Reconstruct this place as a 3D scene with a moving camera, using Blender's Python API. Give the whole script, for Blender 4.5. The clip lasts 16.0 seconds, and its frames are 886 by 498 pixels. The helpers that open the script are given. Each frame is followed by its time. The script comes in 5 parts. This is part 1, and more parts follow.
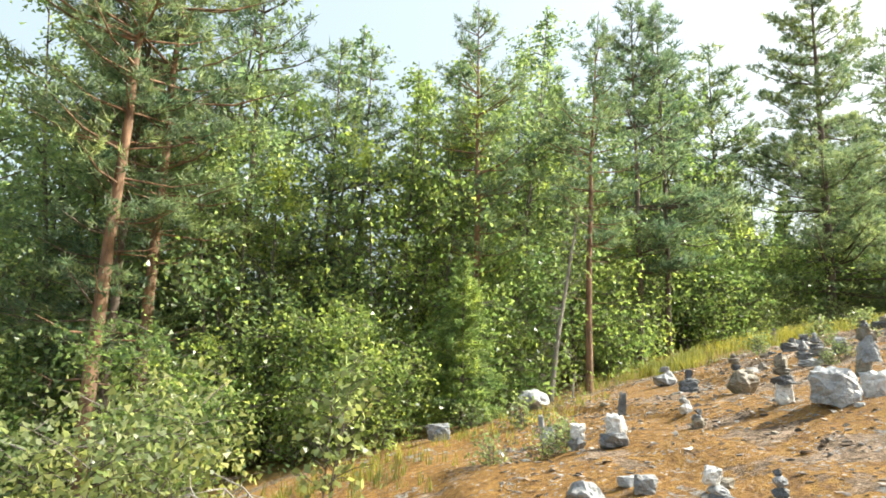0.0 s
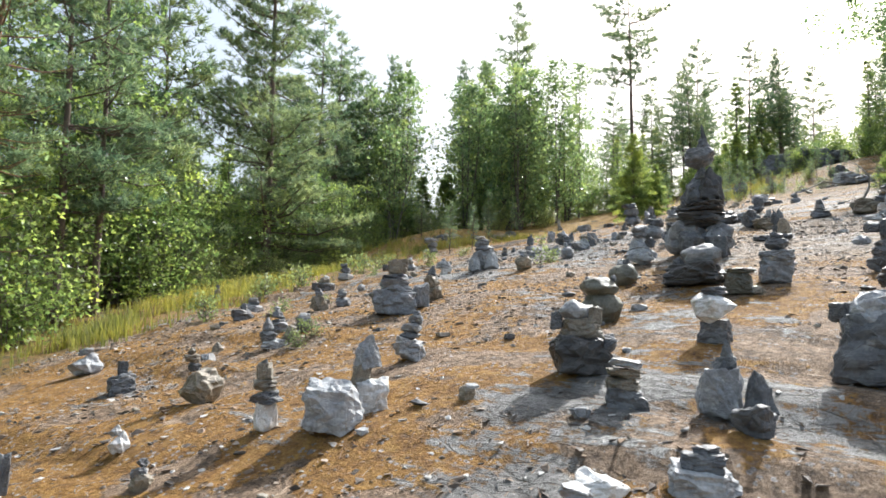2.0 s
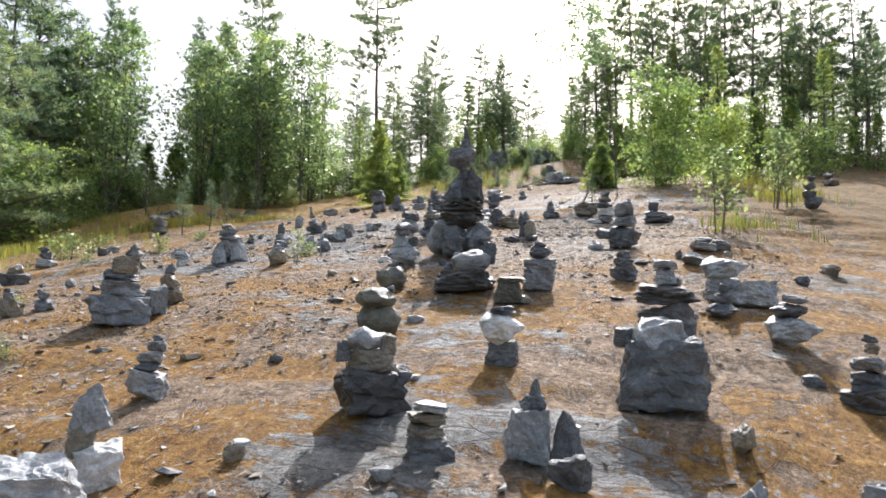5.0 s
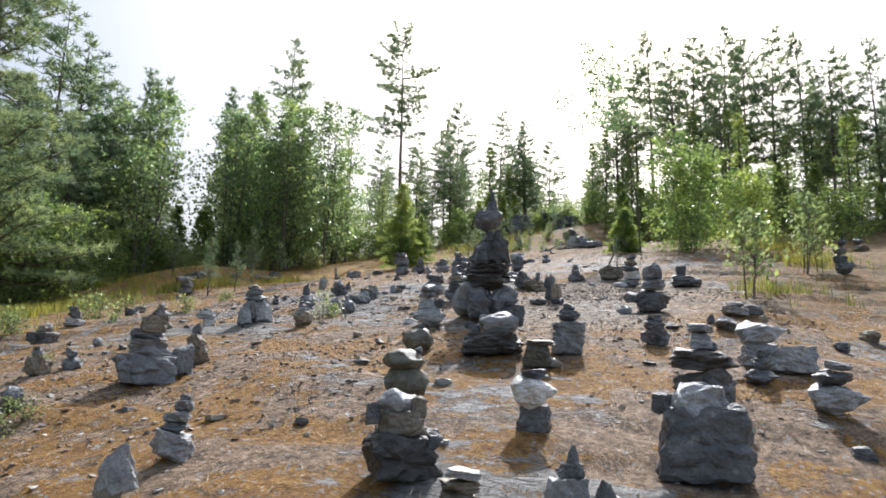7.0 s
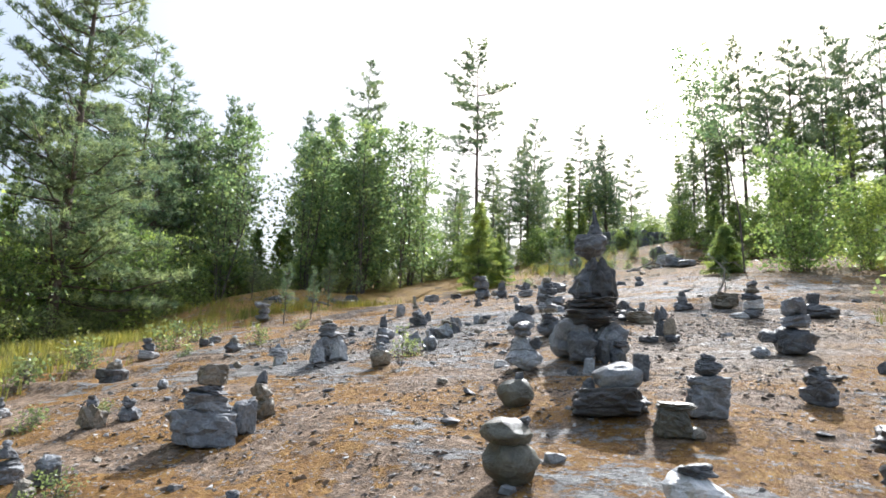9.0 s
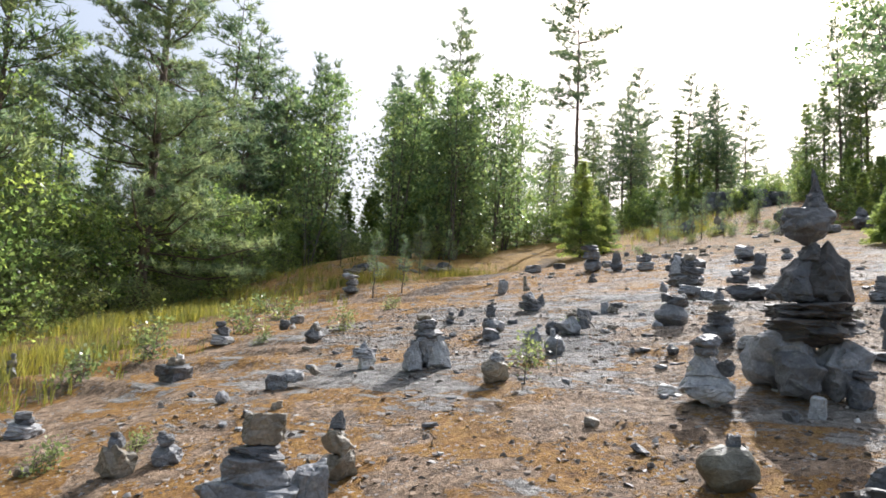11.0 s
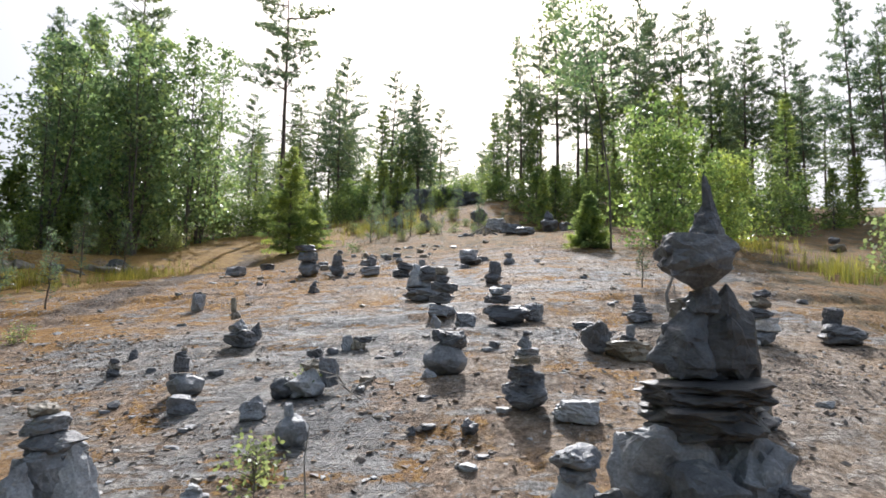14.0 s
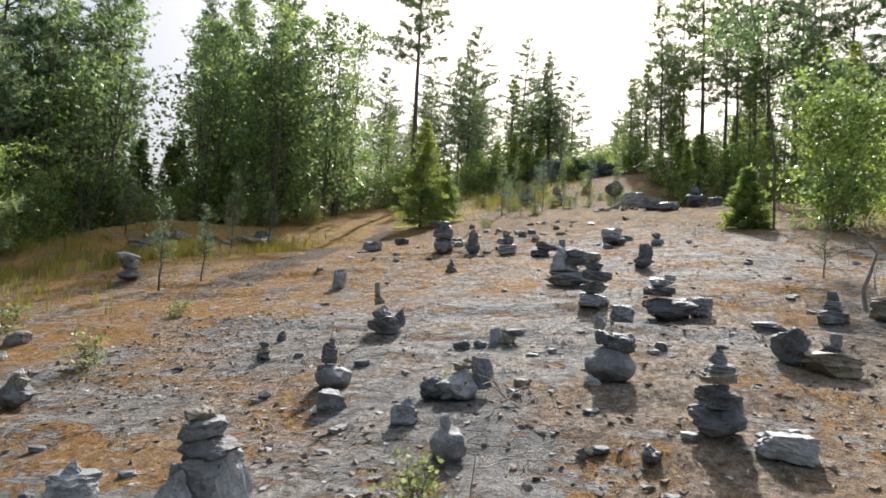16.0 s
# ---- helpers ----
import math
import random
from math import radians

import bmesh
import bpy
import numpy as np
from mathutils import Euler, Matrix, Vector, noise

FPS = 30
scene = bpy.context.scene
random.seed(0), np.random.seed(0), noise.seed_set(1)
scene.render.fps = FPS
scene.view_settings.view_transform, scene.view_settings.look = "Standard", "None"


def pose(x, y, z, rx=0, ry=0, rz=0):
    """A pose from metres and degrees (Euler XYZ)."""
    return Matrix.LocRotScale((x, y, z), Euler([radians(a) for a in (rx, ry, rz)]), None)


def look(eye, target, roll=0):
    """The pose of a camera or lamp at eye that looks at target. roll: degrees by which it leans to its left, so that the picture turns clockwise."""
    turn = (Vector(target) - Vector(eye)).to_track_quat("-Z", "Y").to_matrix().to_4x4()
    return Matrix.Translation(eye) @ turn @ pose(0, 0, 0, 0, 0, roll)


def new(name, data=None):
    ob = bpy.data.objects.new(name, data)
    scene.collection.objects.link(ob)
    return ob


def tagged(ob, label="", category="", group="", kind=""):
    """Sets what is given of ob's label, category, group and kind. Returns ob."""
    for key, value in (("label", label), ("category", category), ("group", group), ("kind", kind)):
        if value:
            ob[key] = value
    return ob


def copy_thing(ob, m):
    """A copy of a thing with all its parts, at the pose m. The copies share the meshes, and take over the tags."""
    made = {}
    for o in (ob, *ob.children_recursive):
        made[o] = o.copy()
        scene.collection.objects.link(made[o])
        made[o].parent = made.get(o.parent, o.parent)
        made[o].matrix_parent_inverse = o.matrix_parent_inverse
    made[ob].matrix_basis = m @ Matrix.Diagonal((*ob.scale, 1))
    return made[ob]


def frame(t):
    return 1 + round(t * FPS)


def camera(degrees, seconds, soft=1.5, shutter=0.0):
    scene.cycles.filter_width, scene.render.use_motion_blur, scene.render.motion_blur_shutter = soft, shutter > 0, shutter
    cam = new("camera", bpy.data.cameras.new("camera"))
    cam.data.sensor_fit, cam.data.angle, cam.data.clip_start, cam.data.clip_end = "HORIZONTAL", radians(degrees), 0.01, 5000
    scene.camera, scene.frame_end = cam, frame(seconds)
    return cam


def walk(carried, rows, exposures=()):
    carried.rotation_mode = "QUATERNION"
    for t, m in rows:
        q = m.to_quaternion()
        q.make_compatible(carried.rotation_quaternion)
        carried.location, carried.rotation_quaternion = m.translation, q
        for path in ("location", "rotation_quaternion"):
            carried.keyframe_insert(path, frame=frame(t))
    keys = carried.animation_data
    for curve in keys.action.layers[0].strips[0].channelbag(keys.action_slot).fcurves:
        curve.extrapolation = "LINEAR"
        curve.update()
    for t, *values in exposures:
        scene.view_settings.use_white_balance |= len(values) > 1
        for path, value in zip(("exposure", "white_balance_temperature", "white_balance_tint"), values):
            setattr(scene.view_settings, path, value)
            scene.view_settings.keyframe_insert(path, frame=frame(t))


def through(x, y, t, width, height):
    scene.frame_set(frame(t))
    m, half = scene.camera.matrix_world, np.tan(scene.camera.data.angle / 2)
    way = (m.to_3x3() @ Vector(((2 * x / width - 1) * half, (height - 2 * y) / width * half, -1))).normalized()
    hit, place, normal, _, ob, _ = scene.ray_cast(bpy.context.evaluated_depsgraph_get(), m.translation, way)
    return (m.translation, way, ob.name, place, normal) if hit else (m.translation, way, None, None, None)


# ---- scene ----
cam = camera(70.0, 16.0, soft=1.7)
PATH = [
    (0, (0.665, 0.588, 1.425), (0.529, 2.559, 1.742), 1.70),
    (0.5, (0.736, 1.164, 1.405), (0.917, 3.148, 1.581), -0.06),
    (1, (0.793, 1.700, 1.609), (1.573, 3.534, 1.768), 0.15),
    (1.5, (0.995, 2.191, 1.703), (2.170, 3.790, 1.950), 2.16),
    (2, (1.134, 2.494, 1.825), (2.538, 3.910, 1.990), 0.97),
    (2.5, (1.276, 2.845, 1.955), (2.935, 3.938, 2.184), -1.17),
    (3, (1.386, 2.962, 2.007), (3.102, 3.969, 2.217), 1.46),
    (3.5, (1.463, 3.048, 2.057), (3.228, 3.979, 2.205), 2.10),
    (4, (1.497, 3.095, 2.069), (3.342, 3.852, 2.226), 1.44),
    (4.2, (1.447, 3.053, 2.079), (3.298, 3.795, 2.228), 1.35),
    (6.3, (1.507, 3.078, 2.073), (3.372, 3.802, 2.102), 0.66),
    (6.5, (1.508, 3.079, 2.071), (3.383, 3.774, 2.115), 0.88),
    (7, (1.465, 3.124, 2.061), (3.276, 3.916, 2.367), 1.75),
    (7.5, (1.489, 3.272, 2.014), (3.265, 4.170, 2.217), 2.90),
    (8, (1.729, 3.380, 2.079), (3.455, 4.365, 2.306), 3.26),
    (8.5, (2.007, 3.485, 2.202), (3.775, 4.390, 2.440), 1.69),
    (9, (2.189, 3.669, 2.335), (3.885, 4.668, 2.688), 2.20),
    (9.5, (2.513, 3.979, 2.375), (4.094, 5.194, 2.535), 3.80),
    (9.7, (2.668, 4.102, 2.403), (4.204, 5.365, 2.612), 4.03),
    (11.8, (3.961, 5.346, 2.910), (5.575, 6.515, 3.074), 1.79),
    (12, (4.103, 5.455, 2.900), (5.747, 6.589, 3.006), 0.29),
    (12.5, (4.444, 5.765, 3.060), (6.243, 6.616, 3.264), 0.89),
    (13, (4.832, 5.907, 3.085), (6.787, 6.309, 3.207), 3.61),
    (13.5, (5.186, 6.023, 3.241), (7.155, 6.205, 3.541), 2.37),
    (14, (5.366, 6.210, 3.264), (7.315, 6.599, 3.484), 1.49),
    (14.5, (5.513, 6.444, 3.329), (7.411, 7.047, 3.512), 1.35),
    (15, (5.698, 6.528, 3.389), (7.551, 7.266, 3.534), 2.99),
    (15.5, (5.795, 6.568, 3.432), (7.660, 7.284, 3.523), 2.45),
    (16, (5.745, 6.584, 3.441), (7.591, 7.346, 3.552), 3.41),
]
EXPOSURES = [(0.0, 1.34, 7000, 5), (0.6, 1.2, 6350, 5), (1.2, 1.1, 6300, 6), (1.6, 1.0, 6200, 7), (2.0, 0.9, 6300, 10), (3.5, 0.82, 6350, 14), (4.0, 0.8, 6300, 14), (6.5, 0.62, 6250, 14), (7.2, 0.46, 6150, 13), (8.2, 0.72, 6250, 14),
             (9.0, 0.76, 6050, 12), (9.5, 0.6, 6350, 14), (12.5, 0.74, 6350, 14), (14.0, 0.42, 6200, 14), (14.5, 0.42, 6150, 13), (15.0, 0.4, 6450, 13), (16.0, 0.34, 6500, 13)]
walk(cam, [(t, look(eye, target, roll)) for t, eye, target, roll in PATH], EXPOSURES)

# ---------------------------------------------------------------- world, sun
SUN_EL, SUN_AZ = 42.0, 9.0          # degrees; azimuth from +x towards +y
world = bpy.data.worlds.new("world")
scene.world = world
world.use_nodes = True
wn = world.node_tree.nodes
sky = wn.new("ShaderNodeTexSky")
sky.sky_type = "NISHITA"
sky.sun_disc = False
sky.sun_elevation = radians(SUN_EL)
sky.sun_rotation = radians(90 - SUN_AZ)
sky.dust_density = 8.0
sky.air_density = 1.0
sky.ozone_density = 1.0
# thin bright summer haze over the whole sky
veil = wn.new("ShaderNodeMix")
veil.data_type, veil.blend_type = "RGBA", "ADD"
veil.inputs[0].default_value = 1.0
veil.inputs[7].default_value = (2.9, 3.5, 4.0, 1)
world.node_tree.links.new(sky.outputs[0], veil.inputs[6])
world.node_tree.links.new(veil.outputs[2], wn["Background"].inputs[0])
wn["Background"].inputs[1].default_value = 0.072
sun = new("sun", bpy.data.lights.new("sun", "SUN"))
sun.data.energy = 4.0
sun.data.angle = radians(0.6)
sun.data.color = (0.965, 0.96, 0.925)
sun.matrix_world = look((0, 0, 0), (-math.cos(radians(SUN_AZ)) * math.cos(radians(SUN_EL)), -math.sin(radians(SUN_AZ)) * math.cos(radians(SUN_EL)), -math.sin(radians(SUN_EL))))


# ---------------------------------------------------------------- materials
def material(name):
    m = bpy.data.materials.new(name)
    m.use_nodes = True
    nt = m.node_tree
    b = nt.nodes["Principled BSDF"]
    return m, nt, b


def noise_node(nt, scale, detail=6.0, rough=0.6, vector=None):
    n = nt.nodes.new("ShaderNodeTexNoise")
    n.inputs["Scale"].default_value = scale
    n.inputs["Detail"].default_value = detail
    n.inputs["Roughness"].default_value = rough
    if vector is not None:
        nt.links.new(vector, n.inputs["Vector"])
    return n.outputs["Fac"]


def ramp(nt, fac, stops):
    n = nt.nodes.new("ShaderNodeValToRGB")
    nt.links.new(fac, n.inputs[0])
    e = n.color_ramp.elements
    while len(e) < len(stops):
        e.new(0.5)
    for el, (p, c) in zip(e, stops):
        el.position = p
        el.color = (*c, 1) if len(c) == 3 else c
    return n.outputs[0]


def mix(nt, fac, a, b, mode="MIX"):
    n = nt.nodes.new("ShaderNodeMix")
    n.data_type = "RGBA"
    n.blend_type = mode
    for sock, v in ((n.inputs[0], fac), (n.inputs[6], a), (n.inputs[7], b)):
        if isinstance(v, (int, float)):
            sock.default_value = v
        elif isinstance(v, tuple):
            sock.default_value = (*v, 1)
        else:
            nt.links.new(v, sock)
    return n.outputs[2]


def maths(nt, op, a, b=0.0):
    n = nt.nodes.new("ShaderNodeMath")
    n.operation = op
    for sock, v in ((n.inputs[0], a), (n.inputs[1], b)):
        if isinstance(v, (int, float)):
            sock.default_value = v
        else:
            nt.links.new(v, sock)
    return n.outputs[0]


def remap(nt, v, lo, hi):
    n = nt.nodes.new("ShaderNodeMapRange")
    n.inputs[1].default_value, n.inputs[2].default_value = lo, hi
    nt.links.new(v, n.inputs[0])
    return n.outputs[0]


def bump(nt, b, height, strength, distance):
    n = nt.nodes.new("ShaderNodeBump")
    n.inputs["Strength"].default_value = strength
    n.inputs["Distance"].default_value = distance
    nt.links.new(height, n.inputs["Height"])
    nt.links.new(n.outputs[0], b.inputs["Normal"])


def grey(v):
    return (v, v, v)


def stone_material(name, low, high, spot, lichen=0.5):
    m, nt, b = material(name)
    tc = nt.nodes.new("ShaderNodeNewGeometry").outputs["Position"]
    big = noise_node(nt, 7.0, 8, 0.65, tc)
    col = ramp(nt, big, [(0.32, low), (0.62, high)])
    fine = noise_node(nt, 60.0, 4, 0.7, tc)
    col = mix(nt, 0.52, col, ramp(nt, fine, [(0.3, grey(0.25)), (0.7, grey(0.85))]), "OVERLAY")
    # pale lichen and quartz blotches
    blot = remap(nt, noise_node(nt, 16.0, 5, 0.6, tc), 0.60, 0.68)
    col = mix(nt, maths(nt, "MULTIPLY", blot, lichen), col, spot)
    info = nt.nodes.new("ShaderNodeObjectInfo").outputs["Random"]
    col = mix(nt, 0.5, col, ramp(nt, info, [(0.0, (0.36, 0.35, 0.34)), (0.5, (0.5, 0.5, 0.5)), (1.0, (0.62, 0.60, 0.56))]), "OVERLAY")
    nt.links.new(col, b.inputs["Base Color"])
    nt.links.new(maths(nt, "ADD", 0.28, maths(nt, "MULTIPLY", big, 0.42)), b.inputs["Roughness"])
    b.inputs["Specular IOR Level"].default_value = 0.62
    vein = nt.nodes.new("ShaderNodeMapping")
    vein.inputs["Scale"].default_value = (1.0, 1.0, 2.4)
    nt.links.new(tc, vein.inputs["Vector"])
    layers = noise_node(nt, 11.0, 6, 0.65, vein.outputs[0])
    bump(nt, b, maths(nt, "ADD", layers, maths(nt, "MULTIPLY", fine, 0.3)), 0.75, 0.02)
    return m


STONE = {
    "d": stone_material("dark_stone", (0.04, 0.043, 0.05), (0.128, 0.135, 0.144), (0.30, 0.30, 0.285), 0.45),
    "g": stone_material("grey_stone", (0.084, 0.09, 0.101), (0.242, 0.254, 0.268), (0.42, 0.42, 0.40), 0.5),
    "l": stone_material("pale_stone", (0.175, 0.187, 0.204), (0.385, 0.397, 0.41), (0.6, 0.6, 0.58), 0.5),
    "w": stone_material("white_quartz", (0.42, 0.42, 0.42), (0.72, 0.71, 0.69), (0.8, 0.8, 0.78), 0.6),
    "x": stone_material("black_slate", (0.02, 0.02, 0.022), (0.075, 0.073, 0.07), (0.16, 0.16, 0.15), 0.3),
    "v": stone_material("olive_stone", (0.06, 0.06, 0.046), (0.155, 0.15, 0.115), (0.22, 0.22, 0.18), 0.3),
    "n": stone_material("brown_stone", (0.12, 0.105, 0.08), (0.28, 0.245, 0.19), (0.38, 0.37, 0.30), 0.45),
}


def ground_material():
    m, nt, b = material("rock_and_moss")
    pos = nt.nodes.new("ShaderNodeNewGeometry").outputs["Position"]
    sep = nt.nodes.new("ShaderNodeSeparateXYZ")
    nt.links.new(pos, sep.inputs[0])
    X, Y = sep.outputs[0], sep.outputs[1]
    # foliation of the rock: streaks running across the slope
    turn = nt.nodes.new("ShaderNodeMapping")
    turn.inputs["Rotation"].default_value = (0, 0, radians(-12))
    nt.links.new(pos, turn.inputs["Vector"])
    st = nt.nodes.new("ShaderNodeMapping")
    st.inputs["Scale"].default_value = (3.7, 1.05, 2.0)
    nt.links.new(turn.outputs[0], st.inputs["Vector"])
    streak = noise_node(nt, 1.9, 10, 0.7, st.outputs[0])
    fine = noise_node(nt, 42.0, 5, 0.72, pos)
    grit = noise_node(nt, 14.0, 8, 0.75, pos)
    patch = noise_node(nt, 0.8, 7, 0.62, pos)
    patch2 = noise_node(nt, 1.5, 7, 0.6, pos)
    # shards of layered rock: cells drawn out along the foliation, each a step higher or lower
    warp = nt.nodes.new("ShaderNodeVectorMath")
    warp.operation = "MULTIPLY_ADD"
    wn2 = nt.nodes.new("ShaderNodeTexNoise")
    wn2.inputs["Scale"].default_value = 3.0
    wn2.inputs["Detail"].default_value = 5
    nt.links.new(pos, wn2.inputs["Vector"])
    nt.links.new(wn2.outputs["Color"], warp.inputs[0])
    warp.inputs[1].default_value = (0.5, 0.5, 0.5)
    nt.links.new(st.outputs[0], warp.inputs[2])
    cell = nt.nodes.new("ShaderNodeTexVoronoi")
    cell.inputs["Scale"].default_value = 2.3
    nt.links.new(warp.outputs[0], cell.inputs["Vector"])
    rim = nt.nodes.new("ShaderNodeTexVoronoi")
    rim.feature = "DISTANCE_TO_EDGE"
    rim.inputs["Scale"].default_value = 2.3
    nt.links.new(warp.outputs[0], rim.inputs["Vector"])
    cellsep = nt.nodes.new("ShaderNodeSeparateColor")
    nt.links.new(cell.outputs["Color"], cellsep.inputs[0])
    step = cellsep.outputs[0]
    crack = remap(nt, maths(nt, "ADD", rim.outputs[0], maths(nt, "MULTIPLY", maths(nt, "SUBTRACT", grit, 0.5), 0.12)), 0.012, 0.05)
    rock = ramp(nt, streak, [(0.30, (0.06, 0.06, 0.065)), (0.44, (0.172, 0.168, 0.16)), (0.58, (0.30, 0.292, 0.276)), (0.74, (0.455, 0.443, 0.418))])
    rock = mix(nt, 0.45, rock, ramp(nt, step, [(0.0, grey(0.30)), (1.0, grey(0.68))]), "OVERLAY")
    rock = mix(nt, maths(nt, "MULTIPLY", maths(nt, "SUBTRACT", 1.0, crack), 0.32), rock, (0.045, 0.035, 0.028))
    # dried moss, needles and soil
    soil = ramp(nt, noise_node(nt, 7.0, 12, 0.8, pos), [(0.33, (0.06, 0.037, 0.02)), (0.45, (0.20, 0.133, 0.082)), (0.56, (0.34, 0.235, 0.152)), (0.70, (0.52, 0.405, 0.30))])
    moss = ramp(nt, noise_node(nt, 12.0, 10, 0.75, pos), [(0.31, (0.075, 0.034, 0.011)), (0.47, (0.275, 0.134, 0.027)), (0.70, (0.45, 0.26, 0.06))])
    mossy = remap(nt, maths(nt, "ADD", maths(nt, "ADD", patch2, maths(nt, "MULTIPLY", remap(nt, X, 4.2, 2.2), 0.07)), maths(nt, "MULTIPLY", maths(nt, "SUBTRACT", grit, 0.5), 0.09)), 0.468, 0.498)
    litter = mix(nt, mossy, soil, moss)
    # grit and pale chips strewn over the soil
    chips = nt.nodes.new("ShaderNodeTexVoronoi")
    chips.inputs["Scale"].default_value = 24.0
    nt.links.new(pos, chips.inputs["Vector"])
    chip = maths(nt, "MULTIPLY", maths(nt, "LESS_THAN", chips.outputs["Distance"], 0.33), maths(nt, "GREATER_THAN", noise_node(nt, 6.0, 4, 0.6, pos), 0.53))
    litter = mix(nt, maths(nt, "MULTIPLY", chip, 0.8), litter, ramp(nt, grit, [(0.35, (0.10, 0.09, 0.085)), (0.65, (0.52, 0.50, 0.48))]))
    # bare rock share: more on the dome, less at the forest edge
    dome_x = maths(nt, "MULTIPLY", remap(nt, X, 6.8, 10.5), remap(nt, X, 24.0, 19.0))
    dome_y = maths(nt, "MULTIPLY", remap(nt, Y, 12.5, 8.5), remap(nt, Y, 1.6, 4.2))
    dome = maths(nt, "MULTIPLY", dome_x, dome_y)
    side = maths(nt, "MULTIPLY", remap(nt, X, 4.5, 6.5), maths(nt, "MULTIPLY", remap(nt, Y, 5.2, 3.8), remap(nt, X, 14.0, 10.0)))
    near = maths(nt, "MULTIPLY", remap(nt, X, 1.5, 3.0), remap(nt, Y, 5.4, 3.8))
    share = maths(nt, "ADD", maths(nt, "MAXIMUM", maths(nt, "MULTIPLY", dome, 0.046), maths(nt, "MULTIPLY", side, 0.012)), maths(nt, "ADD", maths(nt, "MULTIPLY", near, -0.012), maths(nt, "MULTIPLY", remap(nt, X, 3.6, 1.6), -0.03)))
    mask = maths(nt, "ADD", maths(nt, "ADD", maths(nt, "MULTIPLY", patch, 0.5), maths(nt, "MULTIPLY", streak, 0.35)), maths(nt, "ADD", maths(nt, "MULTIPLY", patch2, 0.15), share))
    slab = maths(nt, "MULTIPLY", maths(nt, "MULTIPLY", remap(nt, X, 6.4, 7.8), remap(nt, X, 13.0, 10.5)), maths(nt, "MULTIPLY", remap(nt, Y, 6.0, 7.5), remap(nt, Y, 12.5, 10.5)))
    ledge = maths(nt, "MULTIPLY", maths(nt, "MULTIPLY", remap(nt, X, 2.4, 3.2), remap(nt, X, 5.6, 4.6)), maths(nt, "MULTIPLY", remap(nt, Y, 2.8, 3.4), remap(nt, Y, 5.2, 4.5)))
    mask = maths(nt, "ADD", mask, maths(nt, "ADD", maths(nt, "MULTIPLY", slab, 0.056), maths(nt, "MULTIPLY", ledge, 0.042)))
    mask = remap(nt, maths(nt, "ADD", mask, maths(nt, "MULTIPLY", maths(nt, "SUBTRACT", grit, 0.5), 0.12)), 0.545, 0.57)
    col = mix(nt, mask, litter, rock)
    # washed-out sandy film over the dome
    sand = ramp(nt, grit, [(0.34, (0.14, 0.106, 0.076)), (0.48, (0.32, 0.262, 0.205)), (0.68, (0.54, 0.475, 0.40))])
    apron = maths(nt, "MULTIPLY", maths(nt, "MULTIPLY", remap(nt, X, 7.2, 8.6), remap(nt, X, 14.0, 11.5)), maths(nt, "MULTIPLY", remap(nt, Y, 2.8, 3.8), remap(nt, Y, 6.4, 5.2)))
    film = maths(nt, "MULTIPLY", maths(nt, "MAXIMUM", dome, apron), remap(nt, maths(nt, "ADD", maths(nt, "ADD", noise_node(nt, 1.3, 8, 0.65, pos), maths(nt, "MULTIPLY", apron, 0.13)), maths(nt, "MULTIPLY", maths(nt, "SUBTRACT", grit, 0.5), 0.2)), 0.47, 0.55))
    col = mix(nt, maths(nt, "MULTIPLY", film, 0.74), col, sand)
    # forest floor and thin grass beyond the rock
    green = ramp(nt, noise_node(nt, 3.0, 8, 0.7, pos), [(0.3, (0.05, 0.04, 0.018)), (0.44, (0.16, 0.125, 0.04)), (0.56, (0.27, 0.15, 0.04)), (0.72, (0.29, 0.25, 0.08))])
    edge = remap(nt, maths(nt, "ADD", maths(nt, "SUBTRACT", Y, maths(nt, "MULTIPLY", X, 0.55)), maths(nt, "MULTIPLY", patch2, 3.0)), 10.6, 12.4)
    edge2 = maths(nt, "MULTIPLY", remap(nt, X, 15.0, 10.0), edge)
    col = mix(nt, edge2, col, green)
    # heather, dry grass and moss on the far rise and the shoulder
    heath = ramp(nt, noise_node(nt, 1.6, 8, 0.7, pos), [(0.32, (0.035, 0.035, 0.016)), (0.44, (0.11, 0.085, 0.035)), (0.54, (0.25, 0.13, 0.035)), (0.62, (0.17, 0.12, 0.06)), (0.74, (0.30, 0.25, 0.10))])
    rise = maths(nt, "MAXIMUM", remap(nt, maths(nt, "ADD", X, maths(nt, "MULTIPLY", patch2, 8.0)), 23.0, 27.0), maths(nt, "MULTIPLY", remap(nt, maths(nt, "ADD", Y, maths(nt, "MULTIPLY", patch2, 3.0)), 5.0, 3.9), remap(nt, X, 9.5, 13.0)))
    trodden = maths(nt, "MULTIPLY", remap(nt, maths(nt, "ABSOLUTE", maths(nt, "SUBTRACT", Y, 10.6)), 1.6, 0.8), remap(nt, X, 32.0, 36.0))
    col = mix(nt, maths(nt, "MULTIPLY", rise, maths(nt, "SUBTRACT", 0.85, maths(nt, "MULTIPLY", trodden, 0.35))), col, heath)
    # rusty moss over the slope beside the mound
    rust = maths(nt, "MULTIPLY", remap(nt, maths(nt, "ADD", Y, maths(nt, "MULTIPLY", patch2, 3.0)), 16.2, 17.6), maths(nt, "MULTIPLY", remap(nt, X, 14.0, 17.0), remap(nt, X, 34.0, 30.0)))
